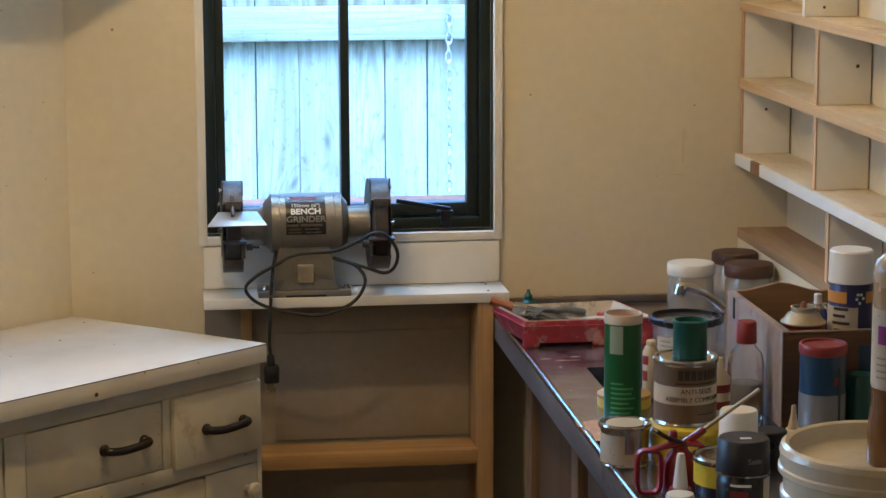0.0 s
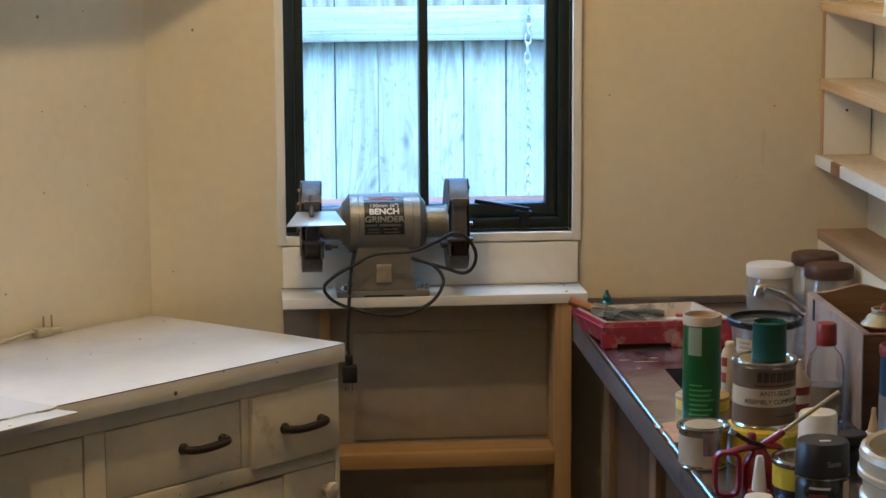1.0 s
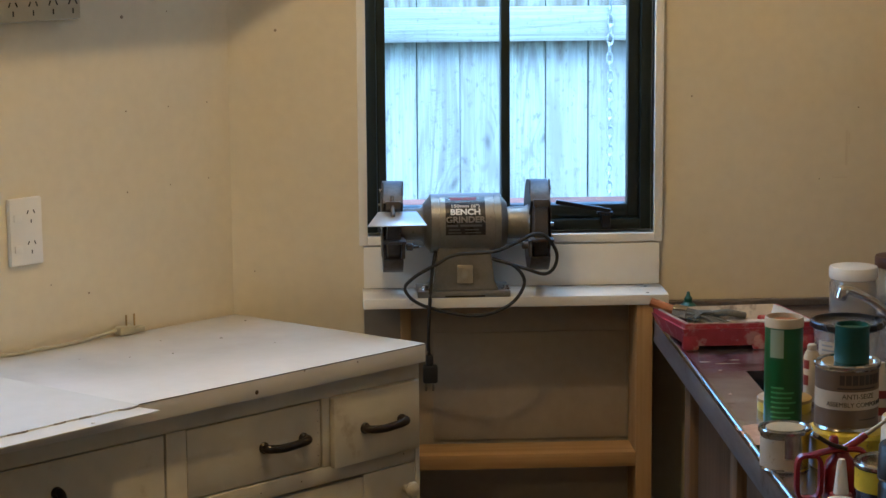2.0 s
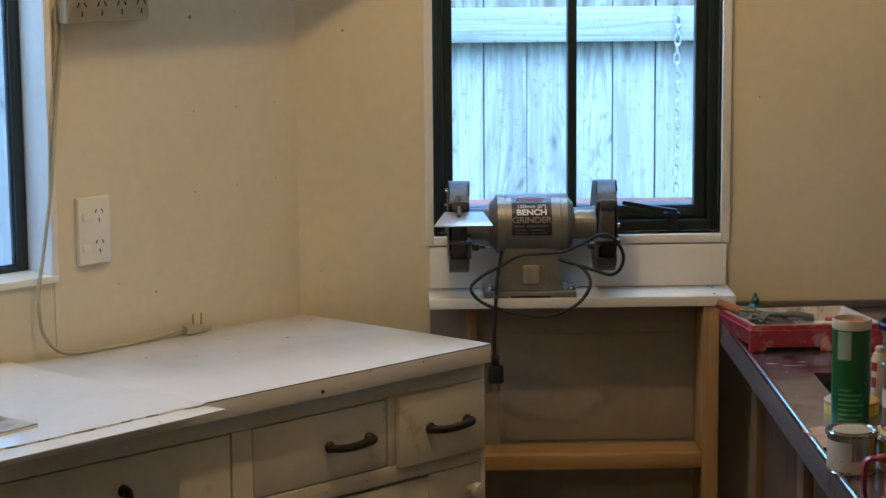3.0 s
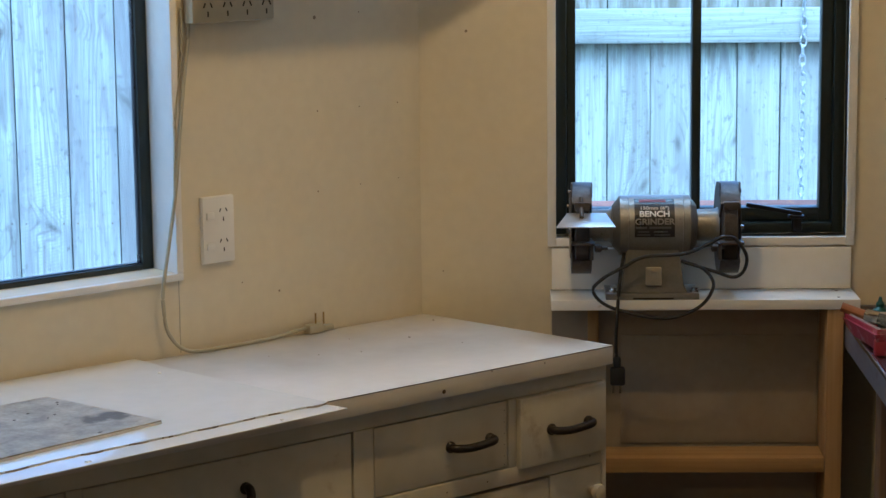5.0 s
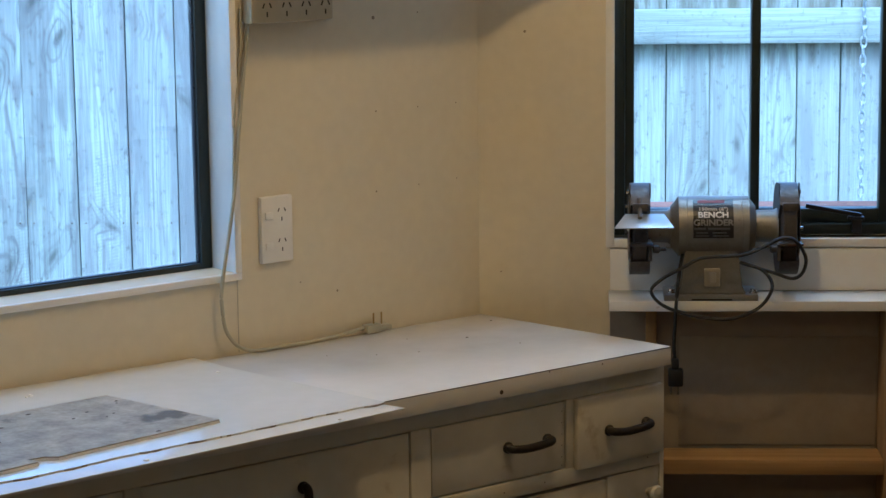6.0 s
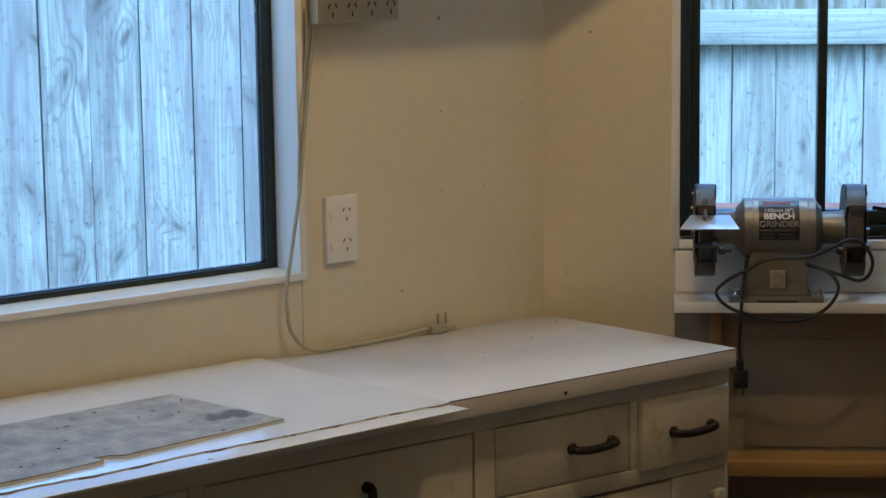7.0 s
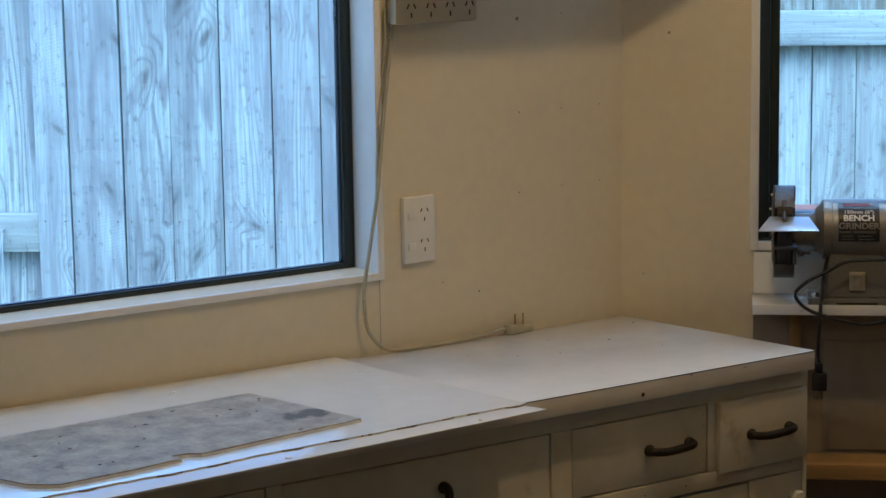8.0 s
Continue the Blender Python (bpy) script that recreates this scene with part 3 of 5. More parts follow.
structure("wall_far_west", boxes((-2.76, -1.3, 0, -2.64, 2.05, HIGH)), M["bounce_wall"], "assumed wall out of view, dark to limit bounce light")
ROOM = [(-2.7, -1.35), (1.26, -1.35), (1.26, D + 0.06), (-0.2, D + 0.06), (-2.7, 2.07)]
structure("floor", prism(ROOM, -0.08, 0.0), M["floor"], "bare concrete floor")
structure("ceiling", prism(ROOM, HIGH, HIGH + 0.08), M["ceiling"], "white painted ceiling")


def dot(parent, x, y, z, r=0.003, name="nail_hole"):
    b = bmesh.new()
    bmesh.ops.create_icosphere(b, subdivisions=1, radius=r * 0.75, matrix=pose(x, y, z) @ Matrix.Diagonal((1, 0.35, 1, 1)))
    return part(name, b, M["hole" if name == "nail_hole" else "nailrust"], parent)


for x, z, r in ((-0.237, 1.302, 0.0025), (-0.142, 1.303, 0.002), (-0.239, 1.156, 0.0025), (-0.053, 1.304, 0.002), (-0.142, 1.16, 0.0018), (-0.053, 1.163, 0.0018), (-0.24, 1.47, 0.005), (-0.14, 1.475, 0.002), (-0.41, 1.01, 0.002), (-0.33, 0.985, 0.003)):
    dot(wall_west, x, -0.0005, z, r)
for x, z, r in ((-0.083, 1.432, 0.004), (0.695, 1.30, 0.0025), (1.012, 1.275, 0.0025), (0.94, 1.14, 0.0015), (-0.13, 0.98, 0.002)):
    dot(wall_north, x, D - 0.0005, z, r)


for x, z0, z1, w in ((0.991, 1.165, 1.232, 0.0022), (0.996, 1.205, 1.228, 0.0016)):
    part("drip_stain", boxes((x - w, D - 0.0005, z0, x + w, D + 0.001, z1)), M["stain"], wall_north, "faint dried drip")
part("scuff_stain", boxes((0.965, D - 0.0005, 1.141, 0.994, D + 0.001, 1.1435)), M["stain"], wall_north, "faint scuff")
part("panel_joint", boxes((-0.5436, -0.0006, 0.902, -0.5424, 0.001, 1.0305)), M["joint"], wall_west)


# ---- windows ----
def bars(x0, x1, z0, z1, w, y0, y1, wb=None):
    wb = wb or w
    return [(x0, y0, z0, x0 + w, y1, z1), (x1 - w, y0, z0, x1, y1, z1), (x0 + w, y0, z0, x1 - w, y1, z0 + wb), (x0 + w, y0, z1 - w, x1 - w, y1, z1)]


win = tagged(thing("window_1", pose(0, D, 0), "dark green aluminium window with a centre mullion", "window", "", "structure"))
part("window_frame", boxes(*bars(0.083, 0.624, 1.043, 2.05, 0.020, 0.035, 0.095), bevel=0.0015), M["frame"], win)
part("sash", boxes(*bars(0.104, 0.3395, 1.064, 2.03, 0.017, 0.045, 0.08, 0.026)[:1] + bars(0.104, 0.3395, 1.064, 2.03, 0.017, 0.045, 0.08, 0.026)[2:] + [(0.339, 0.042, 1.064, 0.356, 0.088, 2.03)], bevel=0.002), M["frame"], win)
part("sash", boxes(*bars(0.335, 0.603, 1.064, 2.03, 0.022, 0.050, 0.085, 0.026)[1:], bevel=0.002), M["frame"], win)
for x0, x1 in ((0.118, 0.3385), (0.3565, 0.585)):
    g = part("pane", boxes((x0, 0.064, 1.085, x1, 0.068, 2.015)), M["glass"], win)
    g.visible_shadow = False
part("casing", boxes((0.067, -0.012, 1.027, 0.083, 0.034, 2.066), (0.624, -0.012, 1.027, 0.640, 0.034, 2.066), (0.083, -0.012, 2.05, 0.624, 0.034, 2.066), (0.083, -0.012, 1.027, 0.624, 0.034, 1.043), bevel=0.0015), M["white"], win, "white painted timber casing")
stay = part("window_stay", prism([(0.0, -0.005), (0.106, -0.0035), (0.106, 0.0035), (0.0, 0.005)], -0.004, 0.004, bevel=0.001), M["blackgloss"], win, "black window stay", pose(0.441, 0.02, 1.1005, 0, 10.2, 0))
part("stay_bracket", boxes((0.528, 0.014, 1.050, 0.545, 0.036, 1.078), (0.520, 0.012, 1.074, 0.550, 0.030, 1.080), bevel=0.0015), M["blackgloss"], win)

win2 = thing("window_2", LEFT, "wide dark green aluminium window in a white reveal", "window", "", "structure")
part("window_frame", boxes(*bars(-1.95, -0.55, 1.044, 2.05, 0.022, 0.067, 0.086, 0.0105), bevel=0.0015), M["frame"], win2)
part("inner_bead", boxes(*bars(-1.928, -0.572, 1.0545, 2.028, 0.0022, 0.073, 0.0855), bevel=0.001), M["blackgloss"], win2)
part("glazing_bar", boxes((-1.86, 0.07, 1.0565, -1.835, 0.0855, 2.02), bevel=0.0015), M["frame"], win2)
for x0, x1 in ((-1.9265, -1.86), (-1.835, -0.5735)):
    g = part("pane", boxes((x0, 0.0785, 1.056, x1, 0.0825, 2.026)), M["glass"], win2)
    g.visible_shadow = False
part("window_sill", boxes((-1.963, -0.0085, 1.031, -0.537, 0.066, 1.0438), bevel=0.002), M["white"], win2, "white painted window sill")
part("reveal", boxes((-0.5502, -0.008, 1.044, -0.537, 0.066, 2.066), (-1.963, -0.008, 1.044, -1.9498, 0.066, 2.066), (-1.95, -0.008, 2.0495, -0.55, 0.066, 2.064), bevel=0.001), M["white"], win2, "white painted window reveal")

# ---- outside ----
structure("ground", boxes((-400, D + 0.4, -0.35, 400, 800, -0.25), (-400, -400, -0.36, 400, D + 0.4, -0.26)), M["ground"], "bare gravelly ground")


def paling_fence(name, y, edges, rails, front, z0, z1, label, timber="fence", gap=0.008):
    """Palings between the given edges, nailed to rails; front: the palings stand before the rails."""
    f = thing(name, pose(0, y, 0), label, "fence", "garden fence", "structure")
    for a, b in zip(edges, edges[1:]):
        w = round(b - a - gap, 4)
        h = round(z1 + random.uniform(-0.012, 0.012), 3)
        ob = part("paling", boxes((-w / 2, -0.009, z0, w / 2, 0.009, h), bevel=0.0015, seg=1), M[timber], f, "", pose((a + b) / 2, random.uniform(-0.003, 0.003), 0, 0, random.uniform(-0.15, 0.15), random.uniform(-0.8, 0.8)))
    for lo, hi in rails:
        y0, y1 = (0.013, 0.055) if front else (-0.055, -0.013)
        part("rail", boxes((edges[0], y0, lo, edges[-1], y1, hi), bevel=0.003), M["fence_rail"], f)
    return f


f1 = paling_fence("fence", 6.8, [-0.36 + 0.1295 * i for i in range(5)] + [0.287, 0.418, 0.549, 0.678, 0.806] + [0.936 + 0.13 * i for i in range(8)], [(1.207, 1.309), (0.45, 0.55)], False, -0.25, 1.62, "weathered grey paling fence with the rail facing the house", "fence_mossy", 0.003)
e2 = [-1.913, -1.814, -1.66, -1.521, -1.374, -1.229, -1.093, -0.95, -0.81, -0.67, -0.53]
f2 = paling_fence("fence", 6.2, e2, [(0.70, 0.80), (1.5, 1.6), (0.0, 0.1)], True, -0.25, 1.75, "weathered grey paling fence with nailed palings", "fence", 0.0028)
for a, b in zip(e2, e2[1:]):
    for x in (a + 0.02, b - 0.02):
        dot(f2, x, -0.0105, 0.762, 0.0035, "nail")
f3 = paling_fence("fence", 6.26, [-3.7 + 0.1487 * i for i in range(13)], [(0.67, 0.78), (1.5, 1.6), (0.0, 0.1)], False, -0.25, 1.75, "weathered grey paling fence with rails facing the house")

structure("backdrop", boxes((-6.0, 7.6, -0.25, 4.5, 8.2, 1.7), bevel=0.15, seg=4), M["hedge"], "dark garden hedge behind the fence")
chain = thing("hanging_chain", pose(0.866, 6.735, 1.31), "pale galvanised chain hanging on the garden fence", "chain")
link_mesh = None
for i in range(21):
    if link_mesh is None:
        pts = [(0.0092 * math.cos(a), 0, 0.0175 * math.sin(a)) for a in [2 * math.pi * k / 14 for k in range(14)]]
        link_mesh = mesh_of("link", tube(pts, 0.003, seg=6, smooth=False, closed=True), M["chainzinc"])
    ob = new("link", link_mesh)
    ob.parent = chain
    ob.matrix_basis = pose(0.0015 * math.sin(i), 0, -0.016 - 0.0278 * i, 0, 0, 20 if i % 2 else 70)
part("hook", tube([(0, 0.03, 0.03), (0, 0.0, 0.03), (0, -0.012, 0.02), (0, 0, 0.0)], 0.005, seg=8, n=5), M["chainzinc"], chain)
wire = thing("hanging_wire", pose(-2.02, 6.19, 0.0), "two thin pale wires hanging from a fence rail nail", "wire")
for dx in (-0.030, -0.006):
    part("strand", tube([(0.0, 0, 0.735), (0.35 * dx, -0.004, 0.66), (dx, -0.006, 0.52), (dx * 1.2, -0.004, 0.30)], 0.0022, seg=6, n=6), M["chainzinc"], wire)
part("nail", lathe([(0.005, 0.0), (0.005, 0.004), (0.003, 0.012)], 8), M["chainzinc"], wire, "", pose(0, 0.008, 0.735, 90, 0, 0))
edging = thing("brick_edging", pose(0, 0, 0), "row of red bricks on a low garden wall", "brick edging", "", "structure")
part("low_wall", boxes((0.1, 5.5, -0.25, 1.3, 5.72, 0.823)), M["ground"], edging)
for i in range(5):
    part("brick", boxes((-0.11, -0.05, 0, 0.11, 0.05, 0.075), bevel=0.004, seg=1), M["brick"], edging, "", pose(0.2 + 0.232 * i, 5.58, 0.8255, 0, 0, random.uniform(-2, 2)))

# ---- overhead lamp and cupboard ----
lamp = thing("pendant_lamp", pose(0.046, 3.26, HIGH), "bare light bulb on a short ceiling cord", "lamp")
part("ceiling_rose", lathe([(0.04, -0.02), (0.045, -0.012), (0.045, -0.001)], 24), M["plastic"], lamp)
part("cord", tube([(0, 0, -0.02), (0, 0, -0.07)], 0.003, smooth=False), M["plastic"], lamp)
part("lamp_holder", lathe([(0.018, -0.11), (0.02, -0.105), (0.016, -0.07), (0.006, -0.065)], 20), M["plastic"], lamp)

copy_thing(lamp, pose(-1.4, 1.1, HIGH))

cup = thing("wall_cupboard", LEFT, "white painted overhead cupboard above the worktop", "cupboard")
part("body", boxes((-0.50, -0.28, 1.695, 0.0, -0.003, 2.38), bevel=0.002), M["white"], cup)
part("door", boxes((-0.495, -0.298, 1.70, -0.253, -0.2805, 2.37), bevel=0.002), M["white"], cup)
part("door", boxes((-0.247, -0.298, 1.70, -0.005, -0.2805, 2.37), bevel=0.002), M["white"], cup)

# ---- ledge under the window ----
led = thing("window_ledge", pose(0, D, 0), "white painted timber ledge on pine legs under the window", "ledge")
part("board", boxes((0.0715, -0.120, 0.926, 0.637, -0.002, 0.945), bevel=0.0015), M["gloss"], led)
part("backboard", boxes((0.075, -0.014, 0.9455, 0.634, -0.002, 1.024), bevel=0.0012), M["white"], led, "white painted upstand board")
part("leg", boxes((0.142, -0.027, 0.0, 0.162, -0.0035, 0.9255), bevel=0.0015), M["pine_up"], led, "bare pine leg")
part("leg", boxes((0.578, -0.115, 0.0, 0.608, -0.0035, 0.9255), bevel=0.0015), M["pine_up"], led, "bare pine leg")
part("rail", boxes((-0.02, -0.115, 0.617, 0.577, -0.028, 0.645), bevel=0.0015), M["pine"], led, "bare pine rail")
# both panels hold the ledge's shadow in their colour, down to the floor
part("wall_panel", boxes((0.075, -0.003, 0.05, 0.577, -0.0012, 0.925)), M["hardboard"], led, "wall lining with the ledge's shade in its brown colour")
part("wall_panel", boxes((0.205, -0.006, 0.646, 0.577, -0.0032, 0.855), bevel=0.001), M["hardboard"], led, "wall panel with the ledge's shade in its brown colour")
for x, y in ((0.60, -0.02), (0.605, -0.035), (0.60, -0.10)):
    b = lathe([(0.003, 0), (0.003, 0.0008)], 8)
    part("screw", b, M["nailrust"], led, "", pose(x, y, 0.945))

# ---- bench grinder ----
gr = thing("bench_grinder", pose(0.262, 4.125, 0.945), "grey enamelled bench grinder with two guarded wheels", "grinder")
AX = 0.1325
GZ = AX - 0.0045                         # the guards hang a little below the shaft
body = part("motor_body", lathe([(0.030, -0.0785), (0.038, -0.0775), (0.050, -0.0665), (0.0525, -0.0655), (0.0548, -0.0640), (0.0548, -0.0500), (0.0540, -0.0495), (0.0540, -0.0485), (0.0550, -0.0480), (0.0555, -0.02), (0.0555, 0.050), (0.0546, 0.0505), (0.0546, 0.0515), (0.0554, 0.0520), (0.0552, 0.0640), (0.0525, 0.0660), (0.050, 0.0668), (0.038, 0.0765), (0.030, 0.0775)], 48, z=AX, axis='X'), M["grinder"], gr)
for x0, x1 in ((-0.125, -0.078), (0.077, 0.118)):
    part("spindle_housing", lathe([(0.028, x0), (0.0295, x0 + 0.004), (0.0300, x1 - 0.006), (0.034, x1)], 32, z=AX, axis='X'), M["grinder"], gr)
for s, x0, x1 in ((-1, -0.1525, -0.1165), (1, 0.1165, 0.1525)):
    gd = bmesh.new()
    seg, r, a0, a1 = 44, 0.0845, -143, 141
    rows = []
    for i in range(seg + 1):
        a = radians(a0 + (a1 - a0) * i / seg)
        c, sn = math.cos(a), math.sin(a)
        rows.append([gd.verts.new((x, rr * c, GZ + rr * sn)) for x, rr in ((x0, 0.03), (x0, r), (x1, r), (x1, 0.03), (x1 - 0.003, 0.03), (x1 - 0.003, r - 0.003), (x0 + 0.003, r - 0.003), (x0 + 0.003, 0.03))])
    for a, b in zip(rows, rows[1:]):
        for k in range(8):
            gd.faces.new((a[k], b[k], b[(k + 1) % 8], a[(k + 1) % 8]))
    gd.faces.new(rows[0])
    gd.faces.new(rows[-1][::-1])
    bmesh.ops.recalc_face_normals(gd, faces=gd.faces)
    guard = part("wheel_guard", gd, M["guard"], gr, "dark steel wheel guard")
    part("grinding_wheel", lathe([(0.01, x0 + 0.005), (0.076, x0 + 0.005), (0.079, x0 + 0.007), (0.079, x1 - 0.007), (0.076, x1 - 0.005), (0.01, x1 - 0.005)], 48, z=AX, axis='X'), M["wheel"], gr, "worn grey grinding wheel")
    xo = x0 - 0.001 if s < 0 else x1 + 0.001
    part("guard_cover", lathe([(0.060, xo - 0.0015), (0.062, xo), (0.060, xo + 0.0015)], 40, z=AX, axis='X'), M["guard"], gr)
    part("spindle_nut", lathe([(0.014, xo - 0.007), (0.016, xo - 0.004), (0.016, xo + 0.004), (0.014, xo + 0.007)], 6, z=AX, axis='X'), M["guard"], gr)
    part("spark_arrester", boxes((x0 + 0.004, -0.079, GZ + 0.044, x1 - 0.004, -0.072, GZ + 0.058), bevel=0.0006), M["guard"], gr)
    for xf in (x0, x1):
        part("guard_ear", boxes((xf - 0.0010, -0.052, GZ + 0.064, xf + 0.0010, -0.030, GZ + 0.0895), bevel=0.0006), M["guard"], gr)
    part("tool_rest", boxes((x0 - 0.002, -0.098, AX - 0.022, x1 + 0.004, -0.07, AX - 0.017), (x1 - 0.004 if s < 0 else x0 - 0.006, -0.09, AX - 0.05, x1 + 0.002 if s < 0 else x0, -0.02, AX - 0.02), bevel=0.001), M["guard"], gr, "steel tool rest")
    b = lathe([(0.004, -0.008), (0.007, -0.006), (0.007, 0.003), (0.003, 0.006), (0.003, 0.016)], 12, axis='X')
    part("rest_knob", b, M["guard"], gr, "", pose((x1 + 0.012) if s < 0 else x0 - 0.01, -0.078, AX - 0.03))
    for a in (25, 100, 175):
        part("guard_screw", lathe([(0.004, -0.003), (0.004, 0.003)], 8, y=0.066 * math.cos(radians(a)), z=AX + 0.066 * math.sin(radians(a)), axis='X'), M["tin"], gr, "", pose(xo + (0.002 if s > 0 else -0.002), 0, 0))
shd = prism([(-0.055, -0.028), (0.052, -0.028), (0.036, 0.032), (-0.034, 0.032)], -0.0012, 0.0012, bevel=0.0006)
part("eye_shield", shd, M["shield"], gr, "bent pale metal eye shield", pose(-0.128, -0.100, AX + 0.024, 16, 0, 0))
part("shield_arm", tube([(-0.136, -0.095, AX + 0.03), (-0.136, -0.075, AX + 0.045), (-0.136, -0.06, AX + 0.06)], 0.004, n=4), M["guard"], gr)
ped = bmesh.new()
lo = [ped.verts.new(p) for p in ((-0.070, -0.0425, 0.012), (0.061, -0.0425, 0.012), (0.061, 0.045, 0.012), (-0.070, 0.045, 0.012))]
mid = [ped.verts.new(p) for p in ((-0.0615, -0.0420, 0.024), (0.0525, -0.0420, 0.024), (0.0525, 0.045, 0.024), (-0.0615, 0.045, 0.024))]
hi = [ped.verts.new(p) for p in ((-0.0505, -0.038, 0.102), (0.0425, -0.038, 0.102), (0.0425, 0.04, 0.102), (-0.0505, 0.04, 0.102))]
for a, b in ((lo, mid), (mid, hi)):
    for i in range(4):
        ped.faces.new((a[i], a[(i + 1) % 4], b[(i + 1) % 4], b[i]))
ped.faces.new(lo[::-1])
ped.faces.new(hi)
bmesh.ops.bevel(ped, geom=list(ped.edges), offset=0.003, segments=2, affect='EDGES')
part("pedestal", ped, M["grinder"], gr)
part("base_flange", boxes((-0.0905, -0.0435, 0.0, 0.081, 0.047, 0.0125), bevel=0.002), M["grinder"], gr)
part("base_slot", boxes((-0.040, -0.0440, 0.0012, 0.034, -0.040, 0.0042)), M["dark"], gr)
for x in (-0.076, 0.074):
    part("mount_bolt", lathe([(0.009, 0.0125), (0.009, 0.016), (0.006, 0.0165), (0.006, 0.021)], 12, y=-0.028, x=x), M["chrome"], gr)
sw = part("switch_housing", boxes((-0.0175, -0.0475, 0.0275, 0.0115, -0.0385, 0.0610), bevel=0.002), M["switch"], gr, "yellowed cream rocker switch")
part("rocker", boxes((-0.0095, -0.0500, 0.0345, 0.0035, -0.0470, 0.0545), bevel=0.0015), M["switch"], sw)
R = 0.0558
plate = bmesh.new()
cols = []
for i in range(13):
    a = radians(-14 + 81 * i / 12)
    cols.append([plate.verts.new((x, -(R + d) * math.cos(a), AX + (R + d) * math.sin(a))) for x, d in ((-0.0385, 0.0), (-0.0385, 0.0008), (0.0345, 0.0008), (0.0345, 0.0))])
for a, b in zip(cols, cols[1:]):
    for k in range(4):
        plate.faces.new((a[k], b[k], b[(k + 1) % 4], a[(k + 1) % 4]))
bmesh.ops.recalc_face_normals(plate, faces=plate.faces)
name_plate = part("name_plate", plate, M["blackgloss"], gr, "black name plate with silver lettering")


def drum_words(text, size, z, material, squeeze=1.0):
    ob = words(text, size, material, name_plate, Matrix(), squeeze=squeeze, bold=0.03)
    for v in ob.data.vertices:
        a = math.asin(max(-0.9, min(0.9, z / R))) + v.co.z / R
        rr = R + 0.0011 - v.co.y
        v.co = (v.co.x - 0.002, -rr * math.cos(a), AX + rr * math.sin(a))
    return ob


def drum_bar(x0, x1, z, h, material):
    b = bmesh.new()
    a0, a1 = (z - h / 2) / R, (z + h / 2) / R
    v = [b.verts.new((x, -(R + 0.0012) * math.cos(a), AX + (R + 0.0012) * math.sin(a))) for x, a in ((x0, a0), (x1, a0), (x1, a1), (x0, a1))]
    b.faces.new(v)
    return part("print_bar", b, material, name_plate)


# BENCH gets a whiter ink than GRINDER, painting in the glare there
drum_words("BENCH", 0.0152, 0.0274, M["whiteink"], 1.12)
drum_words("GRINDER", 0.0150, 0.0141, M["silverlabel"], 1.14)
drum_words("150mm (6\")", 0.0092, 0.0372, M["paleink"], 1.22)
drum_bar(-0.030, 0.019, 0.0585, 0.0075, M["dullred"])
drum_bar(-0.039, 0.031, 0.0500, 0.0009, M["greyink"])
for x0, x1 in ((-0.037, -0.016), (-0.012, 0.028)):
    drum_bar(x0, x1, 0.0039, 0.0038, M["dimink"])
for z, x0, x1 in ((-0.0035, -0.033, -0.012), (-0.0035, -0.004, 0.022), (-0.0092, -0.034, -0.010), (-0.0092, -0.003, 0.026)):
    drum_bar(x0, x1, z, 0.0024, M["dimink"])
gx, gy, gz = 0.262, 4.125, 0.945


def cord(points, r=0.0032, parent=gr, n=8):
    return part("power_cord", tube([(x - gx, y - gy, z - gz) for x, y, z in points], r, seg=8, n=n), M["black"], parent, "black rubber power cord")


F = 4.055
cord([(0.315, 4.10, 1.012), (0.35, 4.07, 1.004), (0.366, F, 0.975), (0.338, F, 0.935), (0.274, F - 0.004, 0.917), (0.182, F, 0.936), (0.1475, F, 0.966), (0.165, F, 0.99), (0.206, F, 1.013), (0.241, F, 1.030), (0.31, F - 0.01, 1.037), (0.351, F - 0.02, 1.055), (0.38, F - 0.03, 1.071), (0.403, F - 0.03, 1.066), (0.423, F - 0.02, 1.035), (0.420, F - 0.01, 1.006), (0.402, F, 0.992), (0.368, F + 0.01, 1.001), (0.31, 4.09, 1.016)])
dc = cord([(0.206, 4.10, 1.03), (0.198, 4.065, 1.0), (0.194, F, 0.965), (0.190, F - 0.003, 0.90), (0.189, F - 0.003, 0.865), (0.191, F - 0.003, 0.84)])
part("plug", boxes((-0.013, -0.010, -0.030, 0.015, 0.010, 0.004), (-0.007, -0.007, 0.003, 0.007, 0.007, 0.024), bevel=0.004), M["black"], gr, "black three-pin plug", pose(0.191 - gx, F - 0.003 - gy, 0.822 - gz) @ Matrix.Scale(0.98, 4))
for dx in (-0.007, 0.006):
    part("plug_pin", boxes((dx - 0.002, -0.001, -0.045, dx + 0.002, 0.001, -0.029)), M["tin"], gr, "", pose(0.191 - gx, F - 0.003 - gy, 0.822 - gz))

# ---- drawer cabinet along the side wall ----
cab = thing("drawer_cabinet", LEFT, "cream painted cabinet with drawers and worn bar handles", "cabinet")
part("carcass", prism([(-3.0, -0.004), (-0.02, -0.004), (0.069, -0.409), (-3.0, -0.409)], 0.08, 0.8655), M["cabinet"], cab)
# toe recess shade is put into the plinth's near-black colour
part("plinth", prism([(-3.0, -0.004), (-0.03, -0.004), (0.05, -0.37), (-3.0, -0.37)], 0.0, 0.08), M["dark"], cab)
FR = (-0.43, -0.4095)


def rail_bar(x0, x1, z0, z1, name="face_rail"):
    return part(name, boxes((x0, FR[0], z0, x1, FR[1], z1), bevel=0.001), M["cabinet"], cab)


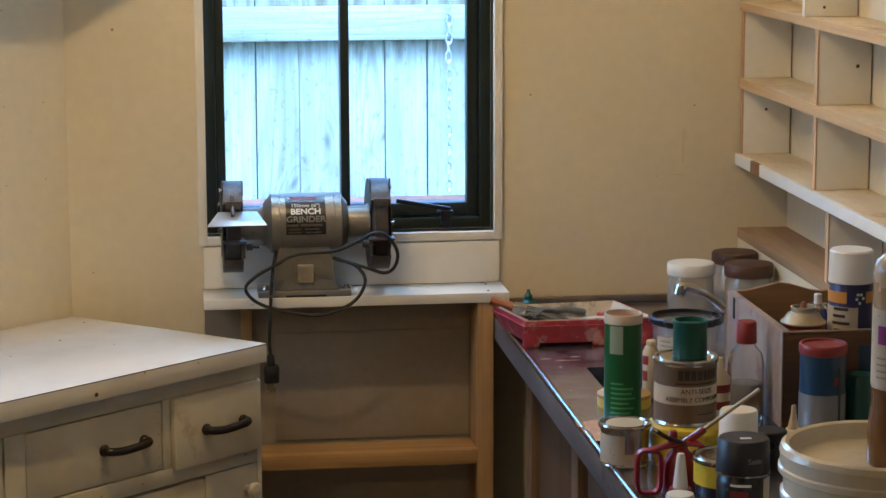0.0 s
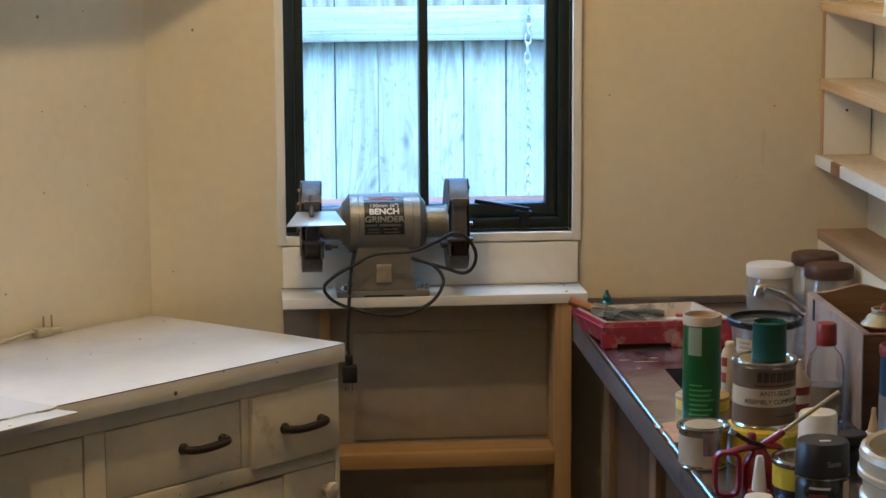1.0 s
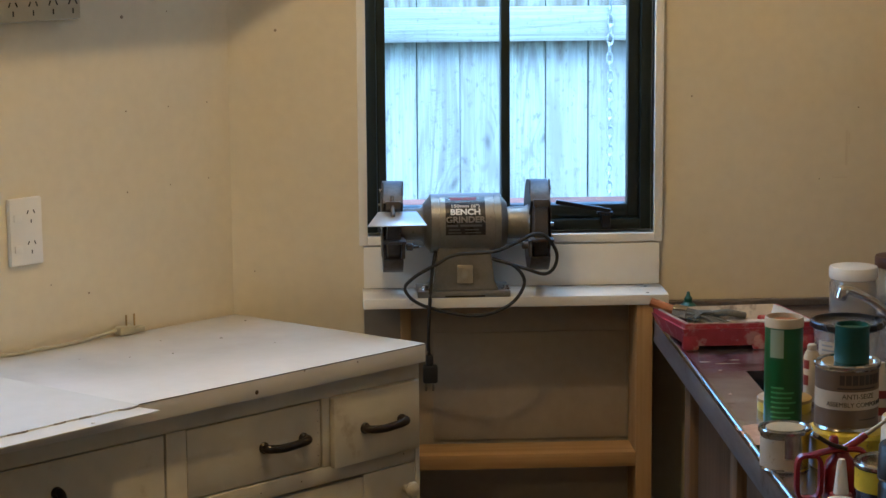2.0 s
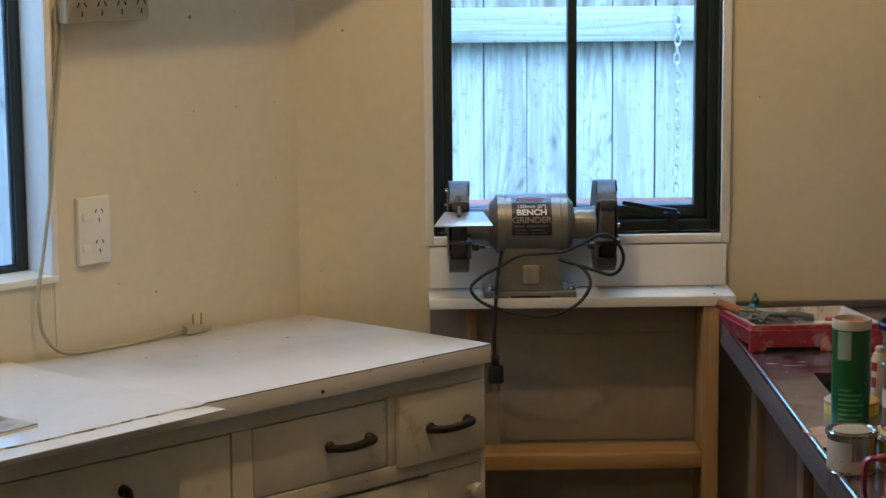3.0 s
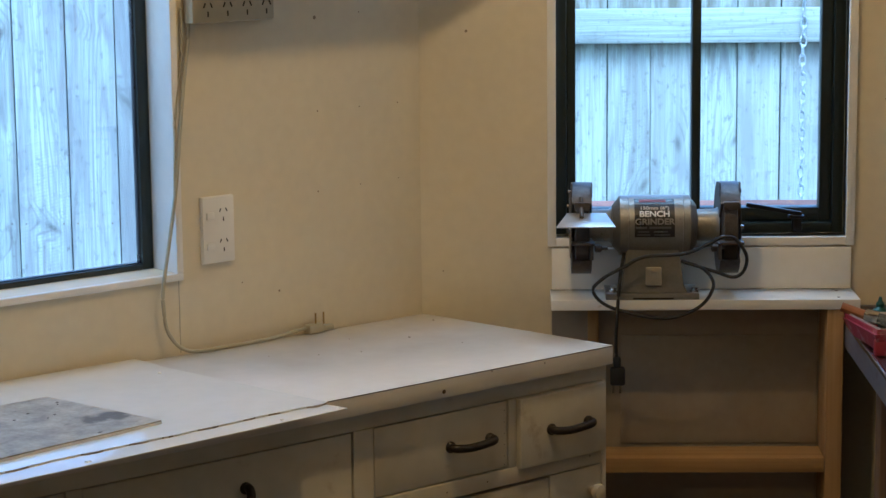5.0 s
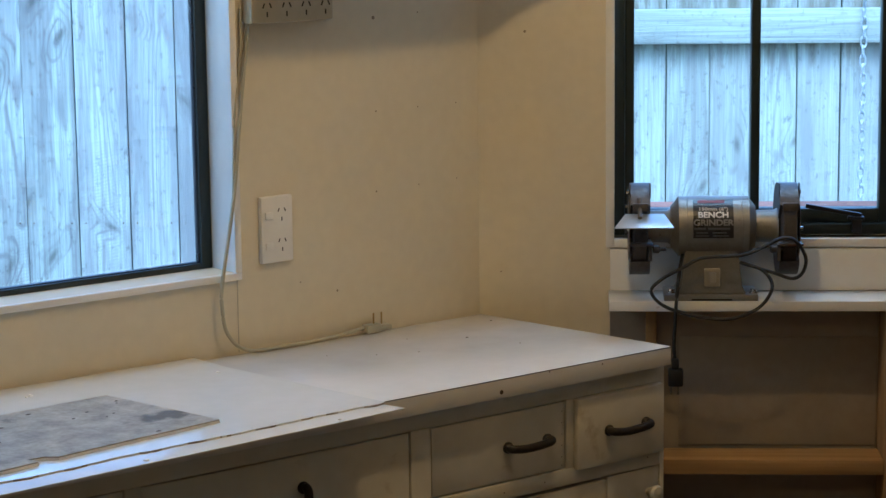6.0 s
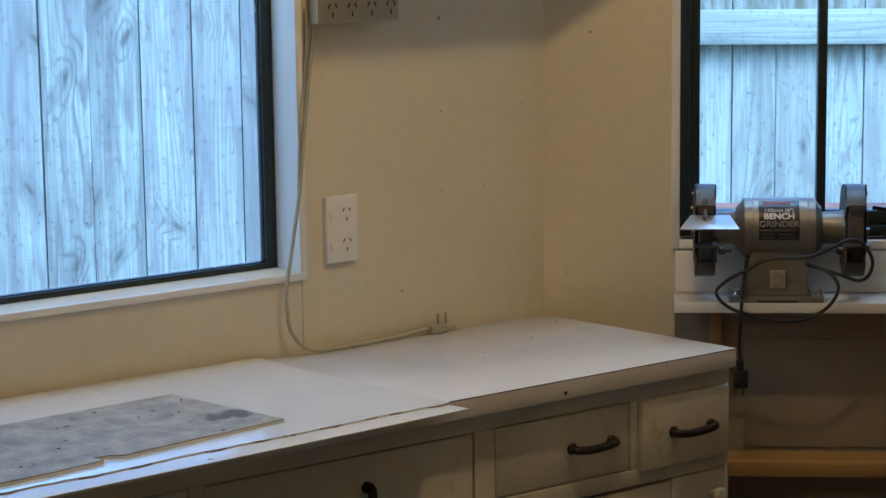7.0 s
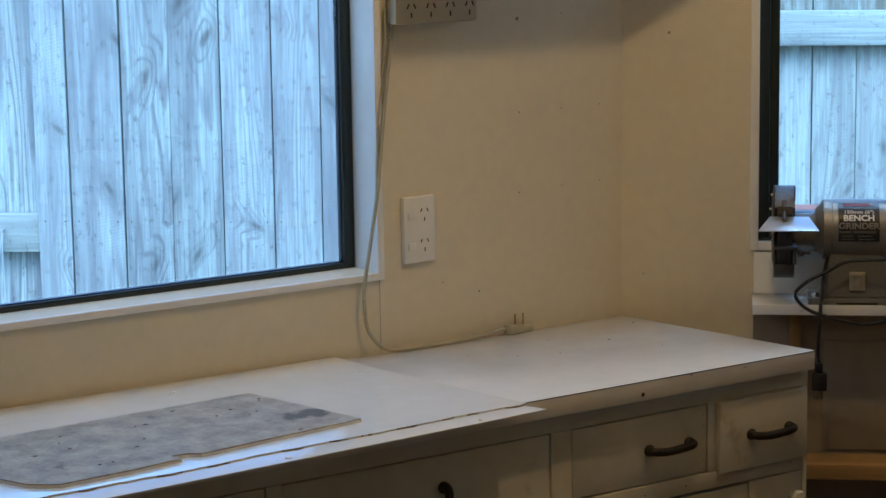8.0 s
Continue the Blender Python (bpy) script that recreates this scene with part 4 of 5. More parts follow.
rail_bar(-3.0, 0.070, 0.8335, 0.8655)
rail_bar(-0.4535, 0.0595, 0.6825, 0.7115)
rail_bar(0.0605, 0.070, 0.08, 0.833, "face_stile")
rail_bar(-0.1605, -0.1435, 0.712, 0.833, "face_stile")
rail_bar(-0.4955, -0.4545, 0.08, 0.833, "face_stile")
rail_bar(-1.028, -1.0, 0.08, 0.833, "face_stile")


def bow_handle(parent, x, z, y, upright=False):
    h = part("handle", tube([(-0.050, 0, 0), (-0.052, -0.012, 0.0), (-0.043, -0.020, -0.001), (-0.018, -0.0225, -0.003), (0.015, -0.0225, -0.002), (0.043, -0.020, 0.0), (0.052, -0.012, 0.001), (0.050, 0, 0)], 0.0084, seg=12, n=6), M["handle"], parent, "worn dark bronze bar handle", pose(x, y, z, 0, 90 if upright else 0, 0) @ Matrix.Scale(0.87, 4))
    for dx in (-0.05, 0.05):
        part("handle_foot", lathe([(0.0115, -0.003), (0.0115, 0.001), (0.008, 0.005)], 14), M["handle"], h, "", pose(dx, -0.003, 0, 90, 0, 0))
    return h


def drawer(x0, x1, z0, z1, y0, y1, handle=None, knob=None, name="drawer_front", upright=False):
    d = part(name, boxes((x0, y0, z0, x1, y1, z1), bevel=0.0018), M["cabinet"], cab)
    if handle:
        bow_handle(d, handle[0], handle[1], y0, upright)
    if knob:
        part("knob", lathe([(0.007, 0), (0.006, 0.008), (0.013, 0.014), (0.015, 0.02), (0.012, 0.026), (0.004, 0.029)], 20), M["cabinet"], d, "cream painted round knob", pose(knob[0], y0, knob[1], 90, 0, 0))
    return d


drawer(-0.1425, 0.0595, 0.708, 0.832, -0.441, -0.4105, (-0.029, 0.768))
b_front = drawer(-0.4522, -0.1632, 0.7140, 0.8305, -0.4285, -0.4105, (-0.247, 0.7715))
for z in (0.815, 0.795, 0.775, 0.755, 0.735, 0.72):
    dot(b_front, -0.170, -0.4288, z, 0.0013, "nail")
drawer(-0.0635, 0.0590, 0.53, 0.680, -0.4285, -0.4105, None, (0.034, 0.637))
drawer(-0.4530, -0.0655, 0.53, 0.676, -0.4275, -0.4105, (-0.25, 0.60))
drawer(-0.0635, 0.0590, 0.36, 0.527, -0.4285, -0.4105, None, (0.034, 0.45))
drawer(-0.4530, -0.0655, 0.36, 0.527, -0.4275, -0.4105, (-0.25, 0.44))
drawer(-0.9985, -0.4980, 0.10, 0.8305, -0.4280, -0.4105, (-0.708, 0.735), None, "cabinet_door", True)
drawer(-1.53, -1.0295, 0.10, 0.831, -0.4280, -0.4105, (-1.33, 0.735), None, "cabinet_door", True)
for x, z in ((-0.21, 0.697), (0.03, 0.70), (-0.30, 0.695)):
    dot(cab, x, FR[0] - 0.0004, z, 0.002, "nail")

top = thing("worktop", LEFT, "white painted timber worktop with chipped front edge", "worktop")
part("board", prism([(-3.0, -0.007), (-0.003, -0.007), (0.063, -0.455), (-3.0, -0.455)], 0.866, 0.900, bevel=0.0015), M["worktop"], top)
for x, z, r in ((-0.325, 0.877, 0.0055), (-0.10, 0.892, 0.002), (-0.56, 0.885, 0.0025), (-0.22, 0.896, 0.002)):
    dot(top, x, -0.4555, z, r, "chip")
for x, y, r in ((-0.16, -0.16, 0.003), (-0.03, -0.07, 0.0025), (-0.37, -0.17, 0.0016), (-0.25, -0.1, 0.0014), (-0.3, -0.2, 0.0016), (-0.12, -0.26, 0.0012), (-0.44, -0.12, 0.0012)):
    b = lathe([(r, 0), (r * 0.7, 0.0008)], 7)
    part("chip", b, M["nailrust"], top, "", pose(x, y, 0.8998))

part("edge_line", prism([(-3.0, -0.4555), (0.0632, -0.4555), (0.0632, -0.4535), (-3.0, -0.4535)], 0.8978, 0.8990), M["nailrust"], top, "dark worn paint line along the edge")
part("edge_line", prism([(-0.0022, -0.004), (0.0636, -0.4552), (0.0622, -0.4552), (-0.0036, -0.004)], 0.8978, 0.8990), M["nailrust"], top, "dark worn paint line along the edge")
strip = thing("lower_board_sheet", LEFT, "white hardboard sheet overhanging the worktop edge", "board sheet")
part("sheet", prism([(-2.9, -0.30), (-0.64, -0.30), (-0.577, -0.525), (-0.75, -0.535), (-1.36, -0.565), (-2.9, -0.62)], 0.9005, 0.9035, bevel=0.0006), M["sheet"], strip)
rnd = random.Random(4)
jag, drift = [], 0.0
for i in range(1, 400):
    drift = drift * 0.93 + rnd.uniform(-0.0011, 0.0011)
    jag.append((-0.585 - 0.0057 * i, -0.482 - 0.00023 * i + 0.0022 * math.sin(i * 0.107) + drift))
sheet = thing("upper_board_sheet", LEFT, "white hardboard sheet with a ragged broken edge", "board sheet")
sh_outline = [(-2.9, -0.004), (-0.639, -0.004), (-0.636, -0.1), (-0.585, -0.482)] + jag
part("sheet", prism(sh_outline, 0.9037, 0.9064), M["sheet"], sheet)
torn = [(x, y + 0.0008 - 0.0045 * max(0.0, math.sin(i * 0.43) * math.sin(i * 0.093 + 1) + rnd.uniform(-0.35, 0.25))) for i, (x, y) in enumerate(sh_outline[3:])]
part("torn_edge", prism(torn + [(x, y + 0.006) for x, y in sh_outline[3:][::-1]], 0.9036, 0.9061), M["fibre"], sheet, "brown torn hardboard edge")
for x, y, r in ((-0.70, -0.52, 0.004), (-1.05, -0.535, 0.006), (-0.67, -0.13, 0.004), (-0.99, -0.075, 0.005), (-1.0, -0.08, 0.003)):
    b = lathe([(r, 0), (r * 0.6, 0.002)], 6)
    part("flake", b, M["cream"], sheet, "", pose(x, y, 0.9064 if y > -0.48 else 0.9035))

slab = thing("vinyl_offcut", LEFT @ pose(0, 0, 0.9066), "broken grey stone-pattern vinyl board offcut", "vinyl offcut")
so = [(-1.62, -0.205), (-1.345, -0.192), (-0.906, -0.170), (-0.856, -0.425), (-0.95, -0.437), (-1.045, -0.447), (-1.150, -0.461), (-1.165, -0.448), (-1.192, -0.446), (-1.186, -0.467), (-1.27, -0.480), (-1.385, -0.487), (-1.42, -0.462), (-1.44, -0.41), (-1.60, -0.38)]
part("facing", prism(so, 0.0032, 0.0052), M["slab"], slab)
part("backing", prism([(x, y - 0.0012) for x, y in so], 0.0, 0.0030), M["white"], slab, "cream backing board")
for i in range(18):
    x, y = rnd.uniform(-1.38, -0.9), rnd.uniform(-0.43, -0.2)
    b = lathe([(rnd.uniform(0.001, 0.0025), 0), (0.0008, 0.001)], 5)
    part("speck", b, M["nailrust"], slab, "", pose(x, y, 0.0052) @ Matrix.Diagonal((rnd.uniform(1, 3), 1, 1, 1)))

# ---- sockets, strip and lead on the side wall ----
so2 = thing("wall_socket", LEFT @ pose(-0.463, 0, 1.112), "white double wall socket with two rocker switches", "wall socket")
part("plate", boxes((-0.033, -0.010, -0.058, 0.033, -0.0062, 0.058), (-0.034, -0.0060, -0.059, 0.034, -0.0005, 0.059), bevel=0.0018), M["plastic"], so2)
for z in (0.026, -0.028):
    part("switch", boxes((-0.026, -0.0135, z - 0.007, -0.010, -0.0095, z + 0.006), bevel=0.0015), M["plastic"], so2)
    for dx, dz, t in ((0.0035, 0.008, 24), (0.0165, 0.008, -24), (0.010, -0.008, 0)):
        part("slot", boxes((-0.0009, -0.0106, -0.0034, 0.0009, -0.0098, 0.0034)), M["dark"], so2, "", pose(dx, 0, z + dz, 0, t, 0))
ps = thing("power_strip", LEFT @ pose(-0.4345, 0, 1.502), "cream four-way power strip fixed to the wall", "power strip")
part("housing", boxes((-0.0855, -0.032, -0.028, 0.0855, -0.001, 0.028), bevel=0.004), M["aged"], ps)
for i in range(4):
    for dx, dz, t in ((-0.007, 0.006, 24), (0.007, 0.006, -24), (0, -0.009, 0)):
        part("slot", boxes((-0.0012, -0.0326, -0.0045, 0.0012, -0.0316, 0.0045)), M["dark"], ps, "", pose(-0.0535 + 0.0407 * i + dx, 0, -0.004 + dz, 0, t, 0))
lead = thing("extension_lead", LEFT, "cream extension lead hanging to the worktop with its plug", "power lead")
part("lead", tube([(-0.514, -0.010, 1.48), (-0.516, -0.008, 1.44), (-0.534, -0.010, 1.322), (-0.551, -0.014, 1.20), (-0.565, -0.016, 1.127), (-0.585, -0.018, 1.03), (-0.588, -0.020, 0.990), (-0.578, -0.020, 0.942), (-0.536, -0.018, 0.907), (-0.45, -0.022, 0.9045), (-0.36, -0.018, 0.905), (-0.285, -0.016, 0.912)], 0.0034, seg=10, n=10), M["leadpvc"], lead)
part("lead_top", tube([(-0.526, -0.007, 1.50), (-0.528, -0.006, 1.42), (-0.543, -0.007, 1.33), (-0.555, -0.014, 1.18)], 0.0024, seg=8, n=8), M["leadpvc"], lead)
pl = part("plug", boxes((-0.282, -0.026, 0.9015, -0.250, -0.006, 0.9175), (-0.250, -0.024, 0.903, -0.225, -0.008, 0.913), bevel=0.003), M["leadpvc"], lead, "cream plug with bare pins")
for dx in (-0.262, -0.244):
    part("pin", boxes((dx - 0.0016, -0.0165, 0.915, dx + 0.0016, -0.0155, 0.937)), M["brass"], pl)

# ---- shelves on the far wall ----
shf = thing("wall_shelf", pose(0, 0, 0), "shallow white and bare timber pigeonhole shelf on the wall", "shelf")
SX0, SX1, SY0, SY1 = 1.10, 1.197, 2.5, 4.198
part("shelf_board", boxes((SX0, SY0, 1.4545, SX1, SY1, 1.470), bevel=0.001), M["pine_y"], shf, "bare timber shelf board")
part("shelf_board", boxes((SX0, SY0, 1.3075, SX1, SY1, 1.3265), bevel=0.001), M["pine_y"], shf, "bare timber shelf board")
part("shelf_board", boxes((SX0, SY0, 1.1610, SX1, SY1, 1.1815), bevel=0.001), M["pine_y"], shf, "bare timber shelf board")
part("shelf_board", boxes((SX0, SY0, 1.018, SX1, SY1, 1.037), bevel=0.001), M["shelfbrown"], shf, "tan timber shelf board")
part("nosing", boxes((SX0 - 0.008, SY0, 1.160, SX0 - 0.0005, 4.02, 1.1825), bevel=0.001), M["white"], shf, "white painted nosing")
part("nosing", boxes((SX0 - 0.008, 4.0855, 1.160, SX0 - 0.0005, SY1, 1.1825), bevel=0.001), M["white"], shf, "white painted nosing")
part("nosing", boxes((SX0 - 0.0075, 4.021, 1.160, SX0 - 0.0005, 4.085, 1.182), bevel=0.001), M["boxwood"], shf, "bare brown patch of nosing")
for z0, z1 in ((1.4547, 1.4698), (1.3077, 1.3263)):
    part("lipping", boxes((SX0 - 0.0035, SY0, z0, SX0 - 0.0003, SY1, z1), bevel=0.0008), M["lipping"], shf, "orange pine lipping")
part("back_panel", boxes((SX1 + 0.0002, SY0, 1.0, SX1 + 0.0026, SY1, 1.75)), M["wall"], shf, "cream painted back panel")


def upright(y, z0, z1, lip="lip_up"):
    part("divider", boxes((SX0 + 0.003, y - 0.008, z0, SX1 - 0.0030, y + 0.008, z1), bevel=0.0006), M["white"], shf, "white painted divider")
    part("lipping", boxes((SX0 + 0.0005, y - 0.0082, z0, SX0 + 0.0028, y + 0.0082, z1)), M[lip], shf)


for z0, z1 in ((1.327, 1.454), (1.182, 1.307)):
    for y in (4.188, 3.70, 3.21, 2.72):
        upright(y, z0, z1)
for y in (3.785, 3.30, 2.8):
    upright(y, 1.4705, 1.75, "white")
for y in (3.615, 3.05):
    upright(y, 1.0375, 1.1605)
part("fascia", boxes((SX0 + 0.001, SY0, 0.935, SX0 + 0.010, SY1, 1.0175), bevel=0.001), M["wall"], shf, "cream painted fascia board")
for x, y, z, r in ((1.147, 4.1795, 1.267, 0.004), (1.17, 3.6915, 1.392, 0.005), (1.135, 3.7765, 1.486, 0.004)):
    dot(shf, x, y, z, r, "knot")

# ---- steel bench ----
ben = thing("steel_bench", pose(0, 0, 0), "stained stainless steel sink bench on a brown timber cabinet", "bench")
HX0, HX1, HY0, HY1 = 0.697, 0.900, 3.445, 3.632
top_bm = bmesh.new()
XS, YS = (0.622, HX0, HX1, 1.196), (2.0, HY0, HY1, 4.192)
grid = {(i, j, k): top_bm.verts.new((XS[i], YS[j], z)) for i in range(4) for j in range(4) for k, z in enumerate((0.885, 0.9))}
for i in range(3):
    for j in range(3):
        q = ((i, j), (i + 1, j), (i + 1, j + 1), (i, j + 1))
        if (i, j) != (1, 1):
            for k in (0, 1):
                top_bm.faces.new([grid[(a, b, k)] for a, b in q])
        else:
            for (a, b), (c, d) in zip(q, q[1:] + q[:1]):
                top_bm.faces.new((grid[(a, b, 0)], grid[(c, d, 0)], grid[(c, d, 1)], grid[(a, b, 1)]))
bmesh.ops.recalc_face_normals(top_bm, faces=top_bm.faces)
part("bench_top", top_bm, M["steel"], ben)
part("basin", boxes((HX0 - 0.002, HY0 - 0.002, 0.74, HX1 + 0.002, HY1 + 0.002, 0.744), (HX0 - 0.003, HY0 - 0.003, 0.744, HX0 - 0.0005, HY1 + 0.003, 0.8845), (HX1 + 0.0005, HY0 - 0.003, 0.744, HX1 + 0.003, HY1 + 0.003, 0.8845), (HX0, HY0 - 0.003, 0.744, HX1, HY0 - 0.0005, 0.8845), (HX0, HY1 + 0.0005, 0.744, HX1, HY1 + 0.003, 0.8845)), M["bright_steel"], ben, "small steel sink basin")
part("rolled_edge", tube([(0.6165, 2.0, 0.8975), (0.6165, 4.192, 0.8975)], 0.0062, seg=14, smooth=False), M["bright_steel"], ben, "bright rolled steel front edge")
part("front_lip", boxes((0.6105, 2.0, 0.853, 0.6215, 4.192, 0.897), bevel=0.002), M["dull_steel"], ben, "dull steel front lip")
part("splashback", boxes((0.625, 4.180, 0.9005, 1.196, 4.196, 0.912), bevel=0.001), M["dull_steel"], ben)
part("cabinet_side", boxes((0.655, 3.955, 0.0, 1.19, 3.975, 0.8845), bevel=0.001), M["brown"], ben)
for y0, y1 in ((3.50, 3.90), (3.02, 3.44), (2.5, 2.96), (2.02, 2.45)):
    part("panel", boxes((0.664, y0, 0.06, 0.676, y1, 0.845), bevel=0.001), M["brown"], ben)
for y in (3.925, 3.47, 2.99, 2.475):
    part("stile", boxes((0.648, y - 0.028, 0.0, 0.668, y + 0.028, 0.8845), bevel=0.0015), M["brown_light"], ben, "paler brown timber stile")
part("top_rail", boxes((0.6485, 2.0, 0.846, 0.667, 3.89, 0.8845), bevel=0.001), M["brown"], ben)

rs = random.Random(12)
for x, y, w, d in ((0.640, 3.705, 0.012, 0.0022), (0.676, 3.690, 0.024, 0.0018), (0.694, 3.716, 0.010, 0.002), (0.655, 3.640, 0.004, 0.0022), (0.641, 3.47, 0.003, 0.003)):
    o = [(x + w * math.cos(a) * rs.uniform(0.6, 1.1), y + d * math.sin(a) * rs.uniform(0.6, 1.1)) for a in [2 * math.pi * k / 18 for k in range(18)]]
    part("paint_splash", prism(o, 0.8998, 0.9004), M["scrap"], ben, "dried brown paint splash")

tap = thing("tap", pose(0.995, 3.75, 0.9), "chrome swivel tap spout over the steel bench", "tap")
part("spout", tube([(0.055, 0.0, 0.005), (0.040, 0, 0.025), (0.008, -0.002, 0.043), (-0.027, -0.004, 0.066), (-0.056, -0.004, 0.089), (-0.081, -0.004, 0.103), (-0.101, -0.004, 0.111), (-0.113, -0.006, 0.110)], 0.0075, seg=14, n=8), M["chrome"], tap)
part("outlet", lathe([(0.008, -0.012), (0.0105, -0.010), (0.0115, 0.0), (0.0105, 0.008), (0.006, 0.012)], 20), M["chrome"], tap, "", pose(-0.113, -0.006, 0.107, 0, 18, 0))
part("tap_base", lathe([(0.026, 0), (0.026, 0.006), (0.016, 0.012), (0.013, 0.03)], 24), M["chrome"], tap, "", pose(0.052, 0, 0))

# ---- paint tray ----
tray = thing("paint_tray", pose(0.722, 3.875, 0.9), "red plastic paint tray crusted with dried pale paint", "paint tray")


def dish(outer, rim, floor_o, z0, z1, wall=0.003):
    """Open tray: outer rim outline, sloping sides, inside skin."""
    bm = bmesh.new()
    ring = lambda o, z: [bm.verts.new((x, y, z)) for x, y in o]
    shrink = lambda o, k: [(x - math.copysign(k, x), y - math.copysign(k, y)) for x, y in o]
    a, b = ring(floor_o, z0), ring(outer, z1 - 0.008)
    c, d = ring(shrink(outer, -0.004), z1 - 0.008), ring(shrink(outer, -0.004), z1)
    e, f = ring(shrink(outer, rim), z1), ring(shrink(floor_o, wall), z0 + 0.006)
    loops = [a, b, c, d, e, f]
    for p, q in zip(loops, loops[1:]):
        for i in range(len(p)):
            bm.faces.new((p[i], p[(i + 1) % len(p)], q[(i + 1) % len(q)], q[i]))
    bm.faces.new(a[::-1])
    bm.faces.new(f)
    bmesh.ops.recalc_face_normals(bm, faces=bm.faces)
    return bm


part("tray_body", dish([(-0.105, -0.085), (0.135, -0.085), (0.096, 0.092), (-0.138, 0.072)], 0.006, [(-0.096, -0.078), (0.124, -0.078), (0.087, 0.082), (-0.120, 0.064)], 0.008, 0.047), M["red"], tray)
part("dried_paint", dish([(-0.099, -0.079), (0.128, -0.079), (0.090, 0.086), (-0.131, 0.066)], 0.004, [(-0.088, -0.070), (0.116, -0.070), (0.080, 0.076), (-0.110, 0.056)], 0.018, 0.0485), M["traywhite"], tray, "dried cream paint")
for x, y in ((-0.089, -0.076), (0.034, -0.076), (0.112, -0.076), (-0.09, 0.05), (0.07, 0.07)):
    part("foot", boxes((x - 0.016, y - 0.006, 0, x + 0.013, y + 0.008, 0.030), bevel=0.004), M["red"], tray)
br = thing("paint_brush", pose(0.603, 3.94, 0.951, 0, 10, -16), "paint brush with orange handle resting on the tray", "paint brush")
part("handle", tube([(-0.022, 0, 0.003), (-0.014, 0, 0.002), (0.0, 0, 0.0), (0.022, 0, -0.003)], 0.0085, seg=12, n=6, flat=1.3), M["orange"], br)
part("ferrule", boxes((0.020, -0.017, -0.010, 0.045, 0.017, 0.006), bevel=0.002), M["tin"], br)
part("bristles", strands(0.085, 0.015, 0.006, 46, 3), M["bristle"], br, "stiff grey bristles", pose(0.043, 0, -0.003))
br2 = thing("stencil_brush", pose(0.690, 3.925, 0.938, 0, 6, 14), "grey paint brush with clogged bristles in the tray", "paint brush")
part("handle", tube([(0.0, 0, 0), (0.03, 0, 0.004), (0.065, 0, 0.0)], 0.006, seg=10, n=6), M["bristle"], br2)
part("bristles", strands(0.05, 0.010, 0.005, 26, 5), M["bristle"], br2, "", pose(0.0, 0, 0, 0, 0, 180))
tb = thing("teal_bottle", pose(0.672, 4.075, 0.9) @ Matrix.Scale(0.84, 4), "small teal plastic bottle with pointed cap", "bottle")
part("body", lathe([(0.016, 0), (0.018, 0.003), (0.018, 0.030), (0.008, 0.038)], 20), M["teal"], tb)
part("cap", lathe([(0.009, 0.038), (0.009, 0.046), (0.005, 0.051), (0.003, 0.060)], 14), M["teal"], tb)


# ---- tins, jars and cans ----
def tin_thing(name, x, y, z, label, category, group=""):
    return thing(name, pose(x, y, z), label, category, group)


def rim_lid(parent, r, h, material, name="lid", label=""):
    return part(name, lathe([(r - 0.001, h - 0.006), (r + 0.0012, h - 0.005), (r + 0.0016, h - 0.001), (r + 0.0002, h + 0.0012), (r - 0.003, h + 0.001), (r - 0.0045, h - 0.002), (r - 0.0075, h - 0.002), (r - 0.009, h - 0.0004)], 44), material, parent, label)


g = tin_thing("green_canister", 0.687, 3.285, 0.9, "tall green cardboard tube with a pale lid", "canister")
part("body", lathe([(0.0280, 0), (0.0285, 0.002), (0.0285, 0.148)], 44), M["green"], g)
part("lid", lathe([(0.0293, 0.1485), (0.0293, 0.160), (0.0285, 0.1625), (0.0268, 0.1628), (0.0262, 0.155)], 44), M["pale"], g, "pale cardboard lid with brown top")
part("top_disc", lathe([(0.0260, 0.1545), (0.0260, 0.1556)], 40), M["orange"], g)
part("label_patch", band(0.0285, 0.104, 0.1465, -55, -12, 10), mat("faded_green_print", (0.30, 0.36, 0.24), bump=0), g, "pale printed patch")
for i in range(7):
    part("print_bar", band(0.0285, 0.012 + 0.0075 * i, 0.0145 + 0.0075 * i, -50, -50 + (62, 75, 58, 80, 66, 72, 40)[i], 10), mat("pale_green_ink", (0.10, 0.34, 0.10), bump=0), g)

t = tin_thing("small_tin", 0.6365, 3.024, 0.9, "dented bare tin with a pale press lid and torn label", "tin")
part("body", lathe([(0.0325, 0), (0.0338, 0.002), (0.0325, 0.004), (0.0335, 0.030), (0.0345, 0.052), (0.0362, 0.0545)], 44), M["tin"], t)
rim_lid(t, 0.0362, 0.0592, M["tin"])
part("lid_paint", lathe([(0.027, 0.0588), (0.027, 0.0596)], 36), M["aged"], t, "cream dried paint on the lid")
part("paper_label", band(0.0342, 0.006, 0.047, -95, -12, 16), M["pale"], t, "torn white paper label")
part("paper_label", band(0.0342, 0.004, 0.021, -12, 24, 8), M["pale"], t, "torn white paper label")
y1 = tin_thing("yellow_tin", 0.7055, 3.362, 0.9, "low yellow tin with an ochre lid", "tin")
part("body", lathe([(0.0405, 0), (0.0415, 0.002), (0.0415, 0.015)], 40), M["yellow"], y1)
part("lid", lathe([(0.042, 0.0152), (0.042, 0.020), (0.039, 0.022)], 40), M["ochre"], y1, "ochre stained lid")

